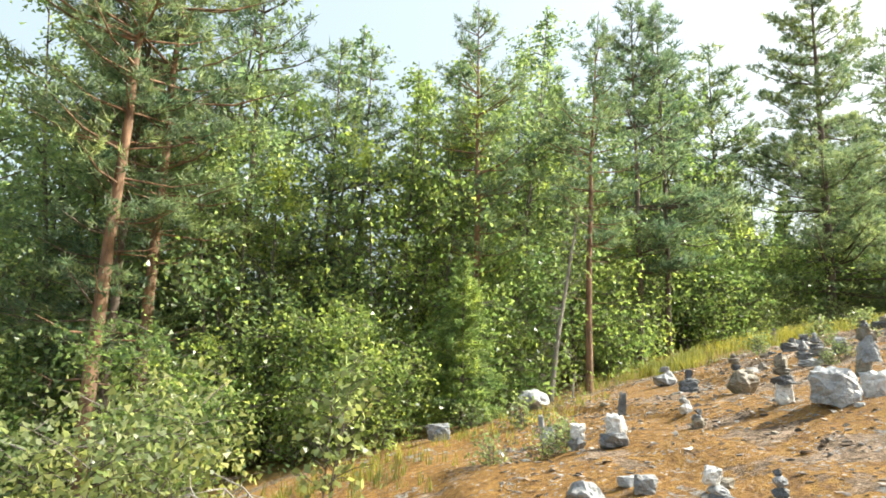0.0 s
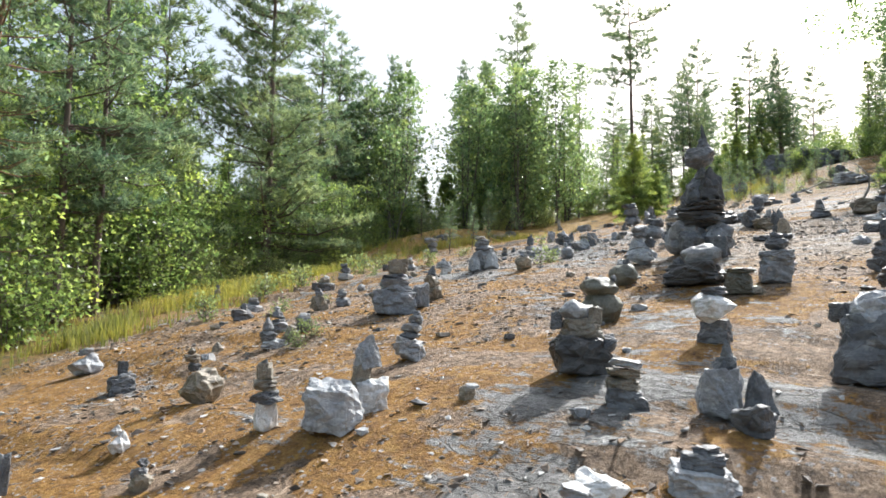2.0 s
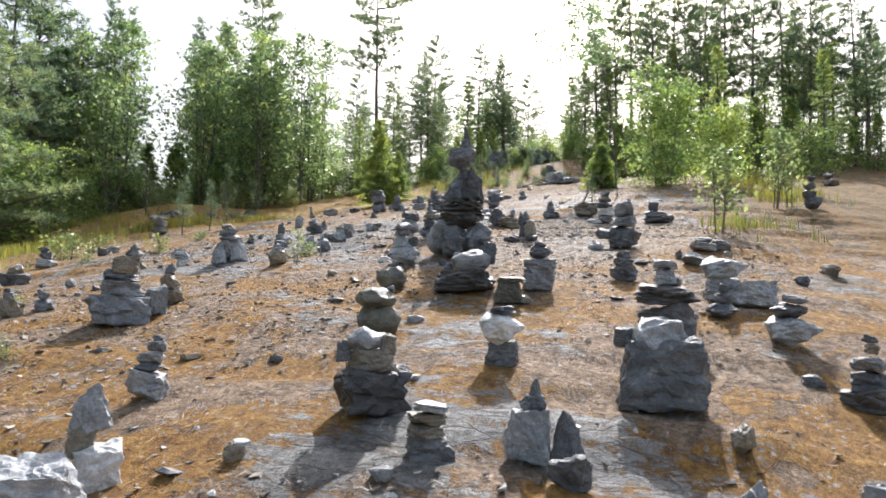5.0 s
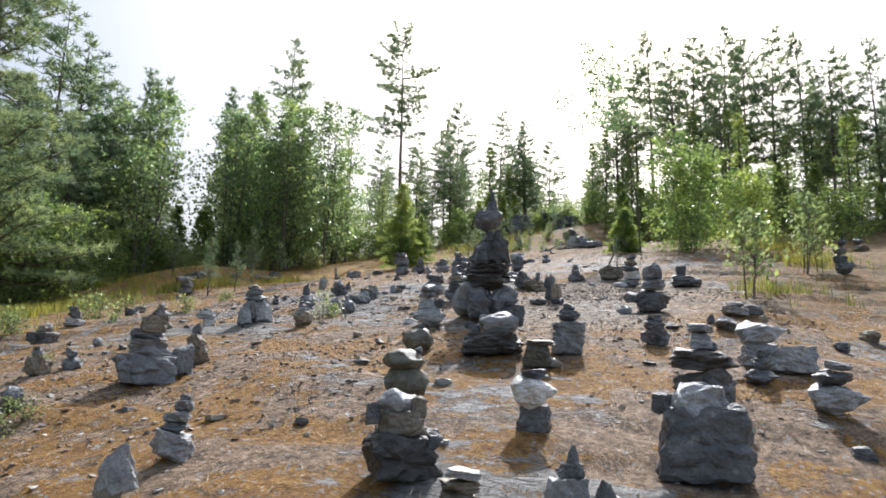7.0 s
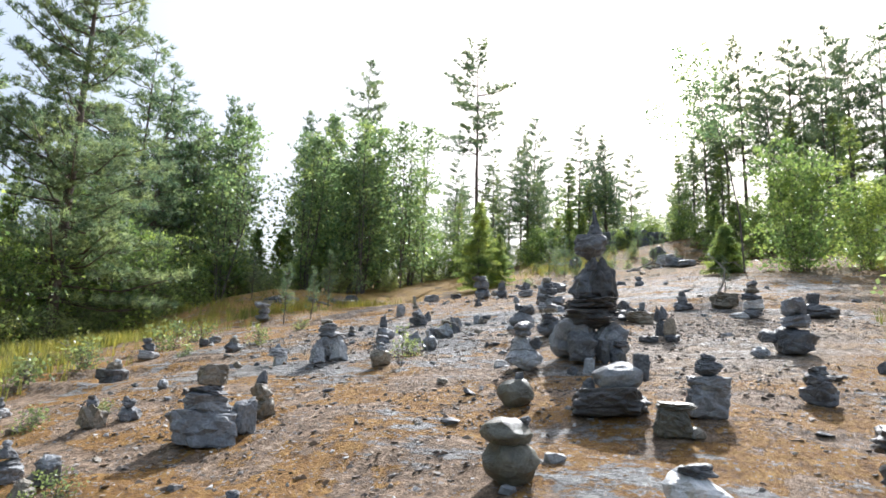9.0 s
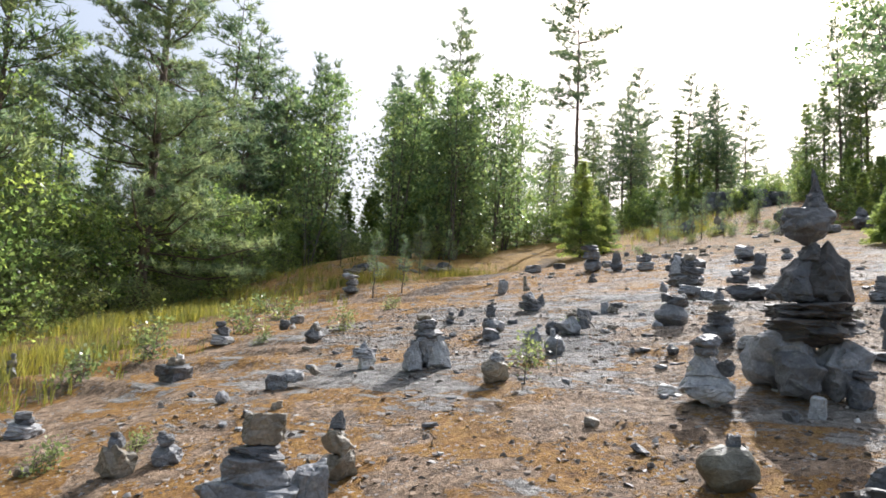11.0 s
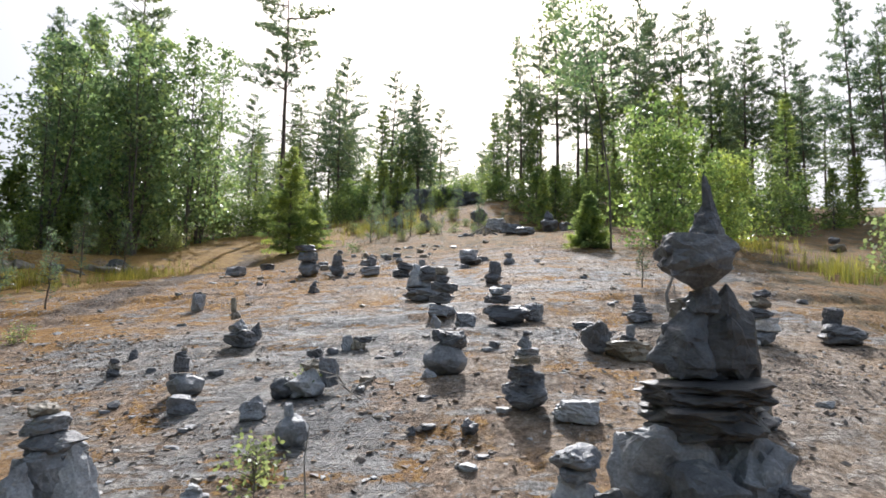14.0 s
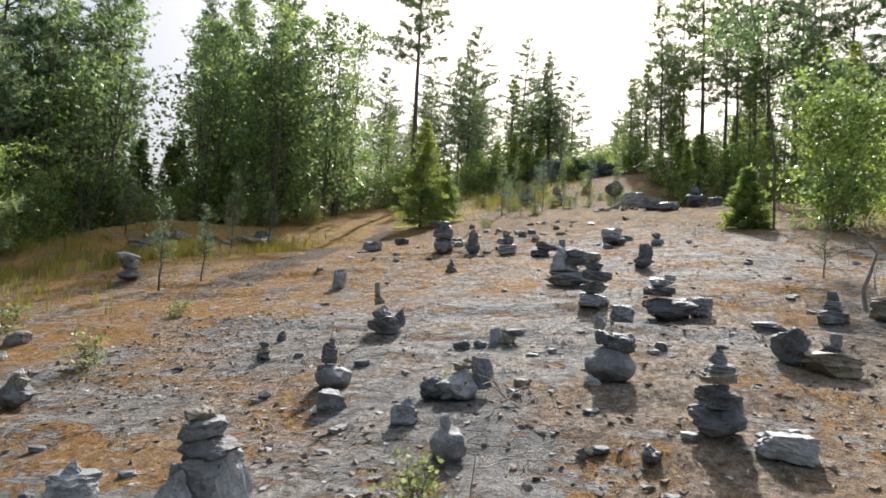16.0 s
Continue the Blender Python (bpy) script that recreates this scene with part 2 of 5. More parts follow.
    col = mix(nt, maths(nt, "MULTIPLY", rust, remap(nt, patch2, 0.36, 0.46)), col, ramp(nt, noise_node(nt, 9.0, 10, 0.75, pos), [(0.32, (0.11, 0.06, 0.018)), (0.48, (0.34, 0.19, 0.042)), (0.70, (0.50, 0.33, 0.10))]))
    # dark earth in the ditch below the mound, the ditch's shade painted in with it
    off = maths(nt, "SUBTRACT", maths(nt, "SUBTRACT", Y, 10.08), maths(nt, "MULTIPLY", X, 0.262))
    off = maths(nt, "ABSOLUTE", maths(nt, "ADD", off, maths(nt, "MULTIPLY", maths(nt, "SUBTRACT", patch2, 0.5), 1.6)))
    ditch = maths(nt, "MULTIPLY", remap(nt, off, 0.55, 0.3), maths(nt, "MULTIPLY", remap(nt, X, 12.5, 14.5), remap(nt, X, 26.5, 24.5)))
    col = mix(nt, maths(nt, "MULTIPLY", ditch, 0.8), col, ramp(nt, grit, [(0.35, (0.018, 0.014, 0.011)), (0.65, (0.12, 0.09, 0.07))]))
    col = mix(nt, 0.46, col, ramp(nt, grit, [(0.36, grey(0.18)), (0.64, grey(0.80))]), "OVERLAY")
    col = mix(nt, 0.55, col, ramp(nt, fine, [(0.28, grey(0.16)), (0.72, grey(0.84))]), "OVERLAY")
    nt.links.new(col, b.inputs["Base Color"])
    nt.links.new(maths(nt, "SUBTRACT", 0.88, maths(nt, "MULTIPLY", mask, 0.10)), b.inputs["Roughness"])
    plates = maths(nt, "MULTIPLY", mask, maths(nt, "ADD", maths(nt, "MULTIPLY", step, 0.35), maths(nt, "MULTIPLY", crack, 0.25)))
    tufts = maths(nt, "MULTIPLY", maths(nt, "SUBTRACT", 1.0, mask), maths(nt, "ADD", maths(nt, "MULTIPLY", mossy, 0.3), maths(nt, "MULTIPLY", chip, 0.25)))
    hgt = maths(nt, "ADD", maths(nt, "ADD", plates, tufts), maths(nt, "ADD", maths(nt, "MULTIPLY", streak, 0.7), maths(nt, "ADD", maths(nt, "MULTIPLY", fine, 0.28), maths(nt, "MULTIPLY", grit, 0.75))))
    bump(nt, b, hgt, 1.0, 0.075)
    return m


def leaf_material(name, dark, light, through, gloss=0.45):
    m, nt, b = material(name)
    isl = nt.nodes.new("ShaderNodeNewGeometry").outputs["Random Per Island"]
    info = nt.nodes.new("ShaderNodeObjectInfo").outputs["Random"]
    col = ramp(nt, isl, [(0.0, dark), (1.0, light)])
    # sprays differ in tone by broad noise, from cool dark to warm light
    spray = noise_node(nt, 1.25, 3, 0.6, nt.nodes.new("ShaderNodeTexCoord").outputs["Object"])
    col = mix(nt, 0.7, col, ramp(nt, spray, [(0.36, (0.20, 0.28, 0.34)), (0.50, (0.48, 0.49, 0.50)), (0.62, (0.78, 0.70, 0.50))]), "OVERLAY")
    col = mix(nt, 0.6, col, ramp(nt, info, [(0.0, (0.36, 0.40, 0.40)), (1.0, (0.64, 0.58, 0.50))]), "OVERLAY")
    nt.links.new(col, b.inputs["Base Color"])
    b.inputs["Roughness"].default_value = gloss
    tr = nt.nodes.new("ShaderNodeBsdfTranslucent")
    nt.links.new(mix(nt, 1.0, col, (through), "MULTIPLY"), tr.inputs[0])
    add = nt.nodes.new("ShaderNodeMixShader")
    add.inputs[0].default_value = 0.58
    nt.links.new(b.outputs[0], add.inputs[1])
    nt.links.new(tr.outputs[0], add.inputs[2])
    nt.links.new(add.outputs[0], nt.nodes["Material Output"].inputs[0])
    return m


def bark_material(name, low, high, scale=9.0):
    m, nt, b = material(name)
    pos = nt.nodes.new("ShaderNodeTexCoord").outputs["Object"]
    mp = nt.nodes.new("ShaderNodeMapping")
    mp.inputs["Scale"].default_value = (1, 1, 0.35)
    nt.links.new(pos, mp.inputs["Vector"])
    f = noise_node(nt, scale, 8, 0.7, mp.outputs[0])
    nt.links.new(ramp(nt, f, [(0.32, low), (0.68, high)]), b.inputs["Base Color"])
    b.inputs["Roughness"].default_value = 0.9
    bump(nt, b, f, 0.8, 0.03)
    return m


GROUND = ground_material()
NEEDLE = leaf_material("pine_needles", (0.076, 0.115, 0.068), (0.21, 0.258, 0.15), (1.75, 1.85, 1.65))
SPRUCE = leaf_material("spruce_needles", (0.10, 0.15, 0.062), (0.28, 0.34, 0.14), (2.0, 2.0, 1.4))
LEAF = leaf_material("birch_leaves", (0.09, 0.14, 0.072), (0.245, 0.315, 0.17), (2.05, 2.1, 1.6), 0.34)
# yellower, lighter copy of the birch leaves with sunlight put into its colour
SUNLEAF = leaf_material("sunlit_leaves", (0.095, 0.148, 0.055), (0.285, 0.35, 0.148), (1.9, 1.95, 1.3), 0.34)
PALELEAF = leaf_material("willow_leaves", (0.15, 0.19, 0.085), (0.36, 0.40, 0.20), (1.5, 1.55, 1.15), 0.33)
GRASS = leaf_material("dry_grass", (0.18, 0.185, 0.04), (0.38, 0.365, 0.13), (1.2, 1.2, 0.8), 0.6)
BARK = bark_material("pine_bark", (0.09, 0.058, 0.042), (0.34, 0.20, 0.12))
# greyer copy of the pine bark, the shade of backlit trunks in its colour
SHADEBARK = bark_material("shaded_pine_bark", (0.06, 0.048, 0.042), (0.21, 0.155, 0.12))
GREYBARK = bark_material("grey_bark", (0.06, 0.05, 0.045), (0.22, 0.19, 0.16))
DEADWOOD = bark_material("dead_wood", (0.16, 0.14, 0.12), (0.38, 0.35, 0.31), 14)


# ---------------------------------------------------------------- helpers
def part(name, mesh, mat, parent, label=""):
    ob = new(name, mesh)
    if mat is not None and not mesh.materials:
        mesh.materials.append(mat)
    ob.parent = parent
    return tagged(ob, label)


def mesh_from(name, verts, faces, smooth=False):
    me = bpy.data.meshes.new(name)
    me.from_pydata(verts, [], faces)
    if smooth:
        me.polygons.foreach_set("use_smooth", [True] * len(me.polygons))
    me.update()
    return me


# ---------------------------------------------------------------- ground
BUMPS = [
    (11, 7, 2.2, 2.2, 0.11), (11.5, 22, 4, 4, -0.41), (18.9, 20.9, 3.2, 1.8, 0.61), (30, 20, 6, 5, 0.18), (43, 11, 9, 12, 1.43),
    (36.5, 6.5, 5, 5, -1.16), (1.8, 12.5, 3, 3, -0.16), (25, 16, 4, 3, -0.12), (-4, 8, 4, 5, 0.11), (22, 17, 2.5, 1.6, -0.47), (8.9, 3.3, 2.2, 1.7, 0.10),
]


def slope(x, y):
    """The smooth hillside: it rises along +x and falls into the wooded hollow."""
    yy = y if y < 10 else 10 + 4 * math.tanh((y - 10) / 4)
    yy = max(yy, -4)
    xx = x if x < 48 else 48 + 8 * math.tanh((x - 48) / 8)
    xx = max(xx, -14)
    z = 0.0542 + 0.2698 * xx + 0.108 * yy - 0.046 * math.sqrt((xx - 4) ** 2 + 4) - 0.0494 * xx * yy / 20 - 0.0793 * yy * yy / 20 - 0.0432 * math.sqrt((yy - 4) ** 2 + 6)
    for a, b, c, d, h in BUMPS:
        z += h * math.exp(-((x - a) / c) ** 2 - ((y - b) / d) ** 2)
    return z


def ground_z(x, y):
    z = slope(x, y)
    u, v = -0.21 * x + 0.98 * y, -0.98 * x - 0.21 * y
    z += 0.035 * noise.noise(Vector((x * 0.8, y * 0.8, 3.1)))
    # low ledges where the layers of rock break off
    s = noise.noise(Vector((u * 0.45, v * 2.2, 7.7)))
    z += 0.042 * math.tanh(8 * s) * (0.6 + noise.noise(Vector((x * 0.3, y * 0.3, 1.7))))
    z += 0.016 * noise.noise(Vector((u * 2.0, v * 6.0, 5.0))) + 0.01 * noise.noise(Vector((x * 6.0, y * 6.0, 9.0)))
    return z


def spread(lo, hi, step, reach):
    c = list(np.arange(lo, hi, step))
    d, a, b = step, c[0], c[-1]
    before, after = [], []
    while a > -reach or b < reach:
        d *= 1.16
        a, b = a - d, b + d
        before.append(a)
        after.append(b)
    return before[::-1] + c + after


def build_ground():
    xs, ys = spread(-1.0, 19.0, 0.075, 400), spread(0.5, 15.5, 0.075, 400)
    verts = [(x, y, ground_z(x, y)) for y in ys for x in xs]
    n = len(xs)
    faces = [(j * n + i, j * n + i + 1, (j + 1) * n + i + 1, (j + 1) * n + i) for j in range(len(ys) - 1) for i in range(n - 1)]
    g = new("ground", mesh_from("ground", verts, faces, True))
    g.data.materials.append(GROUND)
    tagged(g, "rocky hillside with orange moss, brown soil and bare grey rock", "ground", kind="structure")


build_ground()


# ---------------------------------------------------------------- stones and cairns
def rock_mesh(kind, seed, limits=(0.6, 0.36, 0.27)):
    """An angular rock, one unit wide, deep and high, standing on z = 0."""
    rng = random.Random(seed)
    bm = bmesh.new()
    pts = []
    if kind == "o":
        for _ in range(60):
            v = Vector([rng.gauss(0, 1) for _ in range(3)]).normalized()
            pts.append(v * rng.uniform(0.97, 1.02))
    elif kind == "b":
        for _ in range(16):
            v = Vector([rng.gauss(0, 1) for _ in range(3)]).normalized()
            pts.append(v * rng.uniform(0.86, 1.04))
    elif kind == "k":
        for x in (-1, 1):
            for y in (-1, 1):
                for z in (-1, 1):
                    q = 0.92 if z > 0 else 1.0
                    pts.append(Vector((x * q * rng.uniform(0.5, 1), y * q * rng.uniform(0.5, 1), z * rng.uniform(0.55, 1))))
        for _ in range(9):
            v = Vector([rng.gauss(0, 1) for _ in range(3)]).normalized()
            pts.append(v * rng.uniform(0.85, 1.15))
    elif kind == "s":
        lean = rng.uniform(-0.25, 0.25)
        for i in range(9):
            a = i * math.tau / 9 + rng.uniform(-0.3, 0.3)
            r = rng.uniform(0.6, 1.0)
            for z in (-1, 1):
                q = r * rng.uniform(0.6, 1.0)
                pts.append(Vector((q * math.cos(a), q * math.sin(a), z * rng.uniform(0.35, 1) + lean * math.cos(a))))
    else:
        for i in range(7):
            a = i * math.tau / 7 + rng.uniform(-0.3, 0.3)
            pts.append(Vector((math.cos(a) * rng.uniform(0.7, 1), math.sin(a) * rng.uniform(0.7, 1), -1 + rng.uniform(0, 0.5))))
            pts.append(Vector((math.cos(a) * rng.uniform(0.4, 0.75), math.sin(a) * rng.uniform(0.4, 0.75), rng.uniform(-0.3, 0.35))))
        pts.append(Vector((rng.uniform(-0.35, 0.35), rng.uniform(-0.3, 0.3), 1)))
    for p in pts:
        bm.verts.new(p)
    hull = bmesh.ops.convex_hull(bm, input=bm.verts)
    loose = [v for v in bm.verts if not v.link_faces]
    bmesh.ops.delete(bm, geom=loose, context="VERTS")
    bmesh.ops.dissolve_limit(bm, angle_limit=radians(9), verts=bm.verts, edges=bm.edges)
    bmesh.ops.bevel(bm, geom=list(bm.edges), offset=0.07 if kind != "b" else 0.10, segments=2, profile=0.6, affect="EDGES", clamp_overlap=True)
    bmesh.ops.triangulate(bm, faces=bm.faces)
    for limit in limits:
        bmesh.ops.subdivide_edges(bm, edges=[e for e in bm.edges if e.calc_length() > limit], cuts=1)
        bmesh.ops.triangulate(bm, faces=bm.faces)
    off = Vector((seed * 3.7, seed * 1.3, 0))
    rough = {"o": (0.02, 0.0, 0.04), "s": (0.08, 0.035, 0.22)}.get(kind, (0.075, 0.02, 0.26))
    for v in bm.verts:
        n1 = noise.noise(v.co * 1.7 + off)
        n2 = noise.noise(v.co * 5.0 + off)
        n3 = noise.noise(Vector((v.co.x * 3.0, v.co.y * 3.0, v.co.z * 9.0)) + off)
        near = noise.voronoi(v.co * 1.9 + off)[0]
        chip = min(near[1] - near[0], 0.5)
        v.co += v.co.normalized() * (0.16 * n1 + rough[0] * n2 + rough[1] * n3 + rough[2] * chip)
    lo = [min(v.co[i] for v in bm.verts) for i in range(3)]
    hi = [max(v.co[i] for v in bm.verts) for i in range(3)]
    for v in bm.verts:
        v.co = Vector([(v.co[i] - lo[i]) / (hi[i] - lo[i]) - (0.5 if i < 2 else 0) for i in range(3)])
    me = bpy.data.meshes.new("stone")
    bm.to_mesh(me)
    bm.free()
    return me


ROCKS = {}
for kind in "bkspo":
    for tone in STONE:
        for s in range(4):
            me = rock_mesh(kind, 11 * s + ord(kind) * 5 + ord(tone))
            me.materials.append(STONE[tone])
            me.polygons.foreach_set("use_smooth", [kind == "o"] * len(me.polygons))
            ROCKS[kind, tone, s] = me
PEBBLES = {}
for kind in "bks":
    for tone in "dgnl":
        for s in range(2):
            me = rock_mesh(kind, 17 * s + ord(kind) * 3 + ord(tone), (0.6,))
            me.materials.append(STONE[tone])
            PEBBLES[kind, tone, s] = me
DEPTH = {"o": 0.85, "b": 0.85, "k": 0.78, "s": 0.8, "p": 0.7}
stone_rng = random.Random(5)


def cairn(label, x, y, turn, stones):
    """Stones piled on the ground at (x, y). Each: sideways offset, height of its foot, width, height, shape, tone."""
    z = ground_z(x, y)
    single = len(stones) == 1
    root = None
    if not single:
        root = new("cairn")
        root.matrix_world = pose(x, y, z, 0, 0, turn)
        tagged(root, label, "cairn", "cairns on the hillside")
    for i, (dx, dz, w, h, shape, tone) in enumerate(stones):
        me = ROCKS[shape, tone, stone_rng.randrange(4)]
        foot = dz - 0.012
        deep = w * DEPTH[shape]
        dy = 0.0
        if dz < 0.05:
            px, py = x + dx * math.cos(radians(turn)), y + dx * math.sin(radians(turn))
            foot = ground_z(px, py) - z - 0.025
            h = h + 0.025
            if i:
                dy = 2.0 * dz if dz < -0.01 else -0.12 * w
        ob = new("stone", me)
        flip = 180 if stone_rng.random() < 0.4 else 0
        m = pose(dx, dy, foot, stone_rng.uniform(-4, 4), stone_rng.uniform(-5, 5) if dz > 0.05 else 0, flip + stone_rng.uniform(-14, 14)) @ Matrix.Diagonal((w, deep, h * 1.04, 1))
        if single:
            ob.matrix_world = pose(x, y, z, 0, 0, turn) @ m
            tagged(ob, label, "stone", "loose stones on the hillside")
        else:
            ob.parent = root
            ob.matrix_basis = m


cairn("cairn of a white block and a dark upright stone", 1.69, 5.82, -12, [(0.00, 0.00, 0.24, 0.13, "b", "g"), (0.03, 0.09, 0.17, 0.18, "k", "w"), (0.07, 0.26, 0.07, 0.18, "k", "d")])
cairn("rough whitish quartz stones heaped in a low cairn", 1.43, 5.97, -8, [(0.00, 0.00, 0.15, 0.13, "b", "g"), (-0.00, 0.10, 0.13, 0.13, "k", "w")])
cairn("small pale cairn of two stones among seedlings", 1.28, 6.80, -5, [(0.00, 0.00, 0.15, 0.16, "b", "l"), (-0.06, 0.14, 0.06, 0.14, "k", "l")])
cairn("grey split stone lying at the forest edge", 0.11, 8.67, 6, [(0.00, 0.00, 0.32, 0.20, "k", "g")])
cairn("small pale cairn of two lumps on moss", 2.42, 6.36, -19, [(0.00, 0.00, 0.12, 0.11, "b", "w"), (-0.02, 0.09, 0.07, 0.07, "b", "l")])
cairn("small stack of three grey brown stones", 2.33, 5.76, -21, [(0.00, 0.00, 0.11, 0.08, "b", "n"), (-0.01, 0.06, 0.08, 0.06, "b", "g"), (0.00, 0.11, 0.06, 0.05, "b", "d")])
cairn("dark flat stones with an upright pebble", 2.98, 8.06, -19, [(0.00, 0.00, 0.23, 0.14, "s", "d"), (0.00, 0.12, 0.08, 0.13, "k", "d")])
cairn("pale boulder lying half sunk at the forest edge", 1.43, 10.55, -4, [(0.00, 0.00, 0.50, 0.31, "b", "l")])
cairn("rounded brown boulder carrying three little stones", 3.07, 6.79, -24, [(0.00, 0.00, 0.31, 0.23, "b", "n"), (-0.04, 0.23, 0.09, 0.07, "b", "d"), (-0.06, 0.29, 0.11, 0.06, "s", "n"), (-0.07, 0.34, 0.06, 0.05, "b", "n")])
cairn("stack of brown slabs on a white block", 2.98, 5.73, -30, [(0.00, 0.00, 0.14, 0.17, "k", "w"), (-0.01, 0.15, 0.19, 0.08, "s", "d"), (-0.02, 0.22, 0.14, 0.07, "s", "n"), (-0.02, 0.28, 0.10, 0.10, "k", "n"), (-0.02, 0.36, 0.04, 0.04, "b", "d")])
cairn("large grey angular boulder lying alone on moss", 3.17, 5.36, -35, [(0.00, 0.00, 0.33, 0.25, "k", "l")])
cairn("cairn with a pointed wedge on a brown and a white block", 3.47, 5.41, -39, [(0.00, 0.00, 0.20, 0.18, "k", "w"), (-0.07, 0.14, 0.11, 0.14, "k", "n"), (-0.03, 0.24, 0.17, 0.20, "p", "l")])
cairn("tall narrow stack of five grey slabs", 4.21, 5.92, -42, [(0.00, 0.00, 0.24, 0.16, "s", "l"), (0.01, 0.14, 0.17, 0.07, "b", "d"), (0.01, 0.20, 0.15, 0.07, "b", "g"), (0.04, 0.26, 0.11, 0.07, "b", "g"), (0.04, 0.31, 0.06, 0.05, "b", "d")])
cairn("pale rounded stone with a flat pebble on top", 3.12, 9.55, -16, [(0.00, 0.00, 0.33, 0.21, "b", "l"), (0.00, 0.19, 0.14, 0.08, "s", "g")])
cairn("dark split stone with a small stone on top", 2.95, 7.97, -18, [(0.00, 0.00, 0.21, 0.12, "k", "d"), (0.02, 0.10, 0.10, 0.07, "b", "g")])
cairn("low dark stone with a small upright pebble", 5.05, 10.05, -27, [(0.00, 0.00, 0.30, 0.14, "s", "d"), (0.01, 0.11, 0.10, 0.11, "b", "d")])
cairn("small cairn on a pale flat stone", 4.14, 7.68, -30, [(0.00, 0.00, 0.23, 0.09, "s", "l"), (-0.05, 0.07, 0.18, 0.11, "b", "d"), (-0.06, 0.16, 0.10, 0.13, "p", "g")])
cairn("two small brown stones one above the other", 4.45, 7.77, -32, [(0.00, 0.00, 0.15, 0.10, "b", "n"), (0.00, 0.09, 0.10, 0.08, "b", "d")])
cairn("small pointed brown stone", 3.92, 8.34, -25, [(0.00, 0.00, 0.12, 0.09, "p", "n")])
cairn("round brown boulder with two pebbles on top", 5.43, 8.90, -31, [(0.00, 0.00, 0.24, 0.19, "b", "n"), (-0.01, 0.17, 0.10, 0.09, "b", "g"), (-0.02, 0.24, 0.07, 0.04, "b", "d")])
cairn("low grey cairn with a dark middle stone", 5.71, 8.81, -33, [(0.00, 0.00, 0.19, 0.11, "b", "g"), (-0.02, 0.10, 0.11, 0.09, "b", "d"), (-0.04, 0.17, 0.06, 0.04, "s", "d")])
cairn("massive dark cairn of four broad slabs", 5.45, 7.58, -39, [(0.00, 0.00, 0.52, 0.25, "k", "g"), (0.30, 0.06, 0.20, 0.27, "k", "g"), (0.03, 0.22, 0.35, 0.16, "s", "g"), (0.02, 0.35, 0.29, 0.08, "s", "d"), (0.04, 0.42, 0.22, 0.16, "k", "n")])
cairn("stack of two round brown stones with a pointed cap", 6.04, 7.58, -44, [(0.00, 0.00, 0.21, 0.18, "b", "n"), (-0.02, 0.15, 0.18, 0.14, "b", "n"), (-0.02, 0.28, 0.09, 0.11, "p", "d")])
cairn("grey pyramid-shaped cairn of four stones", 4.42, 8.11, -25, [(0.00, 0.00, 0.21, 0.10, "s", "g"), (0.01, 0.09, 0.15, 0.06, "s", "d"), (0.00, 0.14, 0.13, 0.11, "p", "g"), (-0.01, 0.22, 0.06, 0.05, "b", "l")])
cairn("brown stone with a flat cap beside seedlings", 4.29, 7.66, -26, [(0.00, 0.00, 0.16, 0.12, "b", "n"), (0.01, 0.10, 0.10, 0.06, "b", "n")])
cairn("flat pale stone in the moss", 4.19, 7.66, -25, [(0.00, 0.00, 0.15, 0.06, "s", "l")])
cairn("dark block with a pale rounded stone on it", 4.47, 7.72, -28, [(0.00, 0.00, 0.15, 0.13, "k", "d"), (0.00, 0.10, 0.12, 0.09, "b", "l")])
cairn("low grey cairn with a brown top", 5.53, 10.65, -24, [(0.00, 0.00, 0.27, 0.12, "s", "l"), (-0.01, 0.10, 0.15, 0.09, "b", "d"), (-0.02, 0.16, 0.13, 0.06, "s", "g")])
cairn("broad dark cairn with a white pebble on top", 7.13, 11.33, -32, [(0.00, 0.00, 0.38, 0.16, "s", "d"), (0.01, 0.12, 0.19, 0.14, "b", "n"), (0.04, 0.22, 0.09, 0.07, "b", "w")])
cairn("thin little stack of three stones", 6.33, 13.51, -22, [(0.00, 0.00, 0.13, 0.14, "b", "g"), (0.00, 0.12, 0.11, 0.12, "b", "n"), (0.00, 0.22, 0.07, 0.08, "b", "d")])
cairn("two dark stones on a flat pale slab", 8.60, 12.73, -35, [(0.00, 0.00, 0.34, 0.14, "s", "l"), (-0.02, 0.11, 0.22, 0.16, "b", "d"), (-0.05, 0.24, 0.15, 0.10, "b", "d")])
cairn("dark stone with a pebble cap", 8.96, 11.25, -42, [(0.00, 0.00, 0.27, 0.18, "b", "d"), (0.00, 0.15, 0.15, 0.12, "b", "n"), (0.00, 0.24, 0.08, 0.06, "b", "w")])
cairn("cairn of grey boulders under a broad pale slab", 13.83, 15.77, -41, [(0.00, 0.00, 0.40, 0.20, "b", "g"), (0.03, 0.17, 0.32, 0.20, "b", "g"), (-0.02, 0.33, 0.44, 0.16, "b", "l")])
cairn("white angular cairn of three broken stones", 7.98, 9.33, -45, [(0.00, 0.00, 0.17, 0.13, "k", "w"), (-0.03, 0.10, 0.25, 0.11, "s", "l"), (-0.04, 0.18, 0.10, 0.09, "p", "l")])
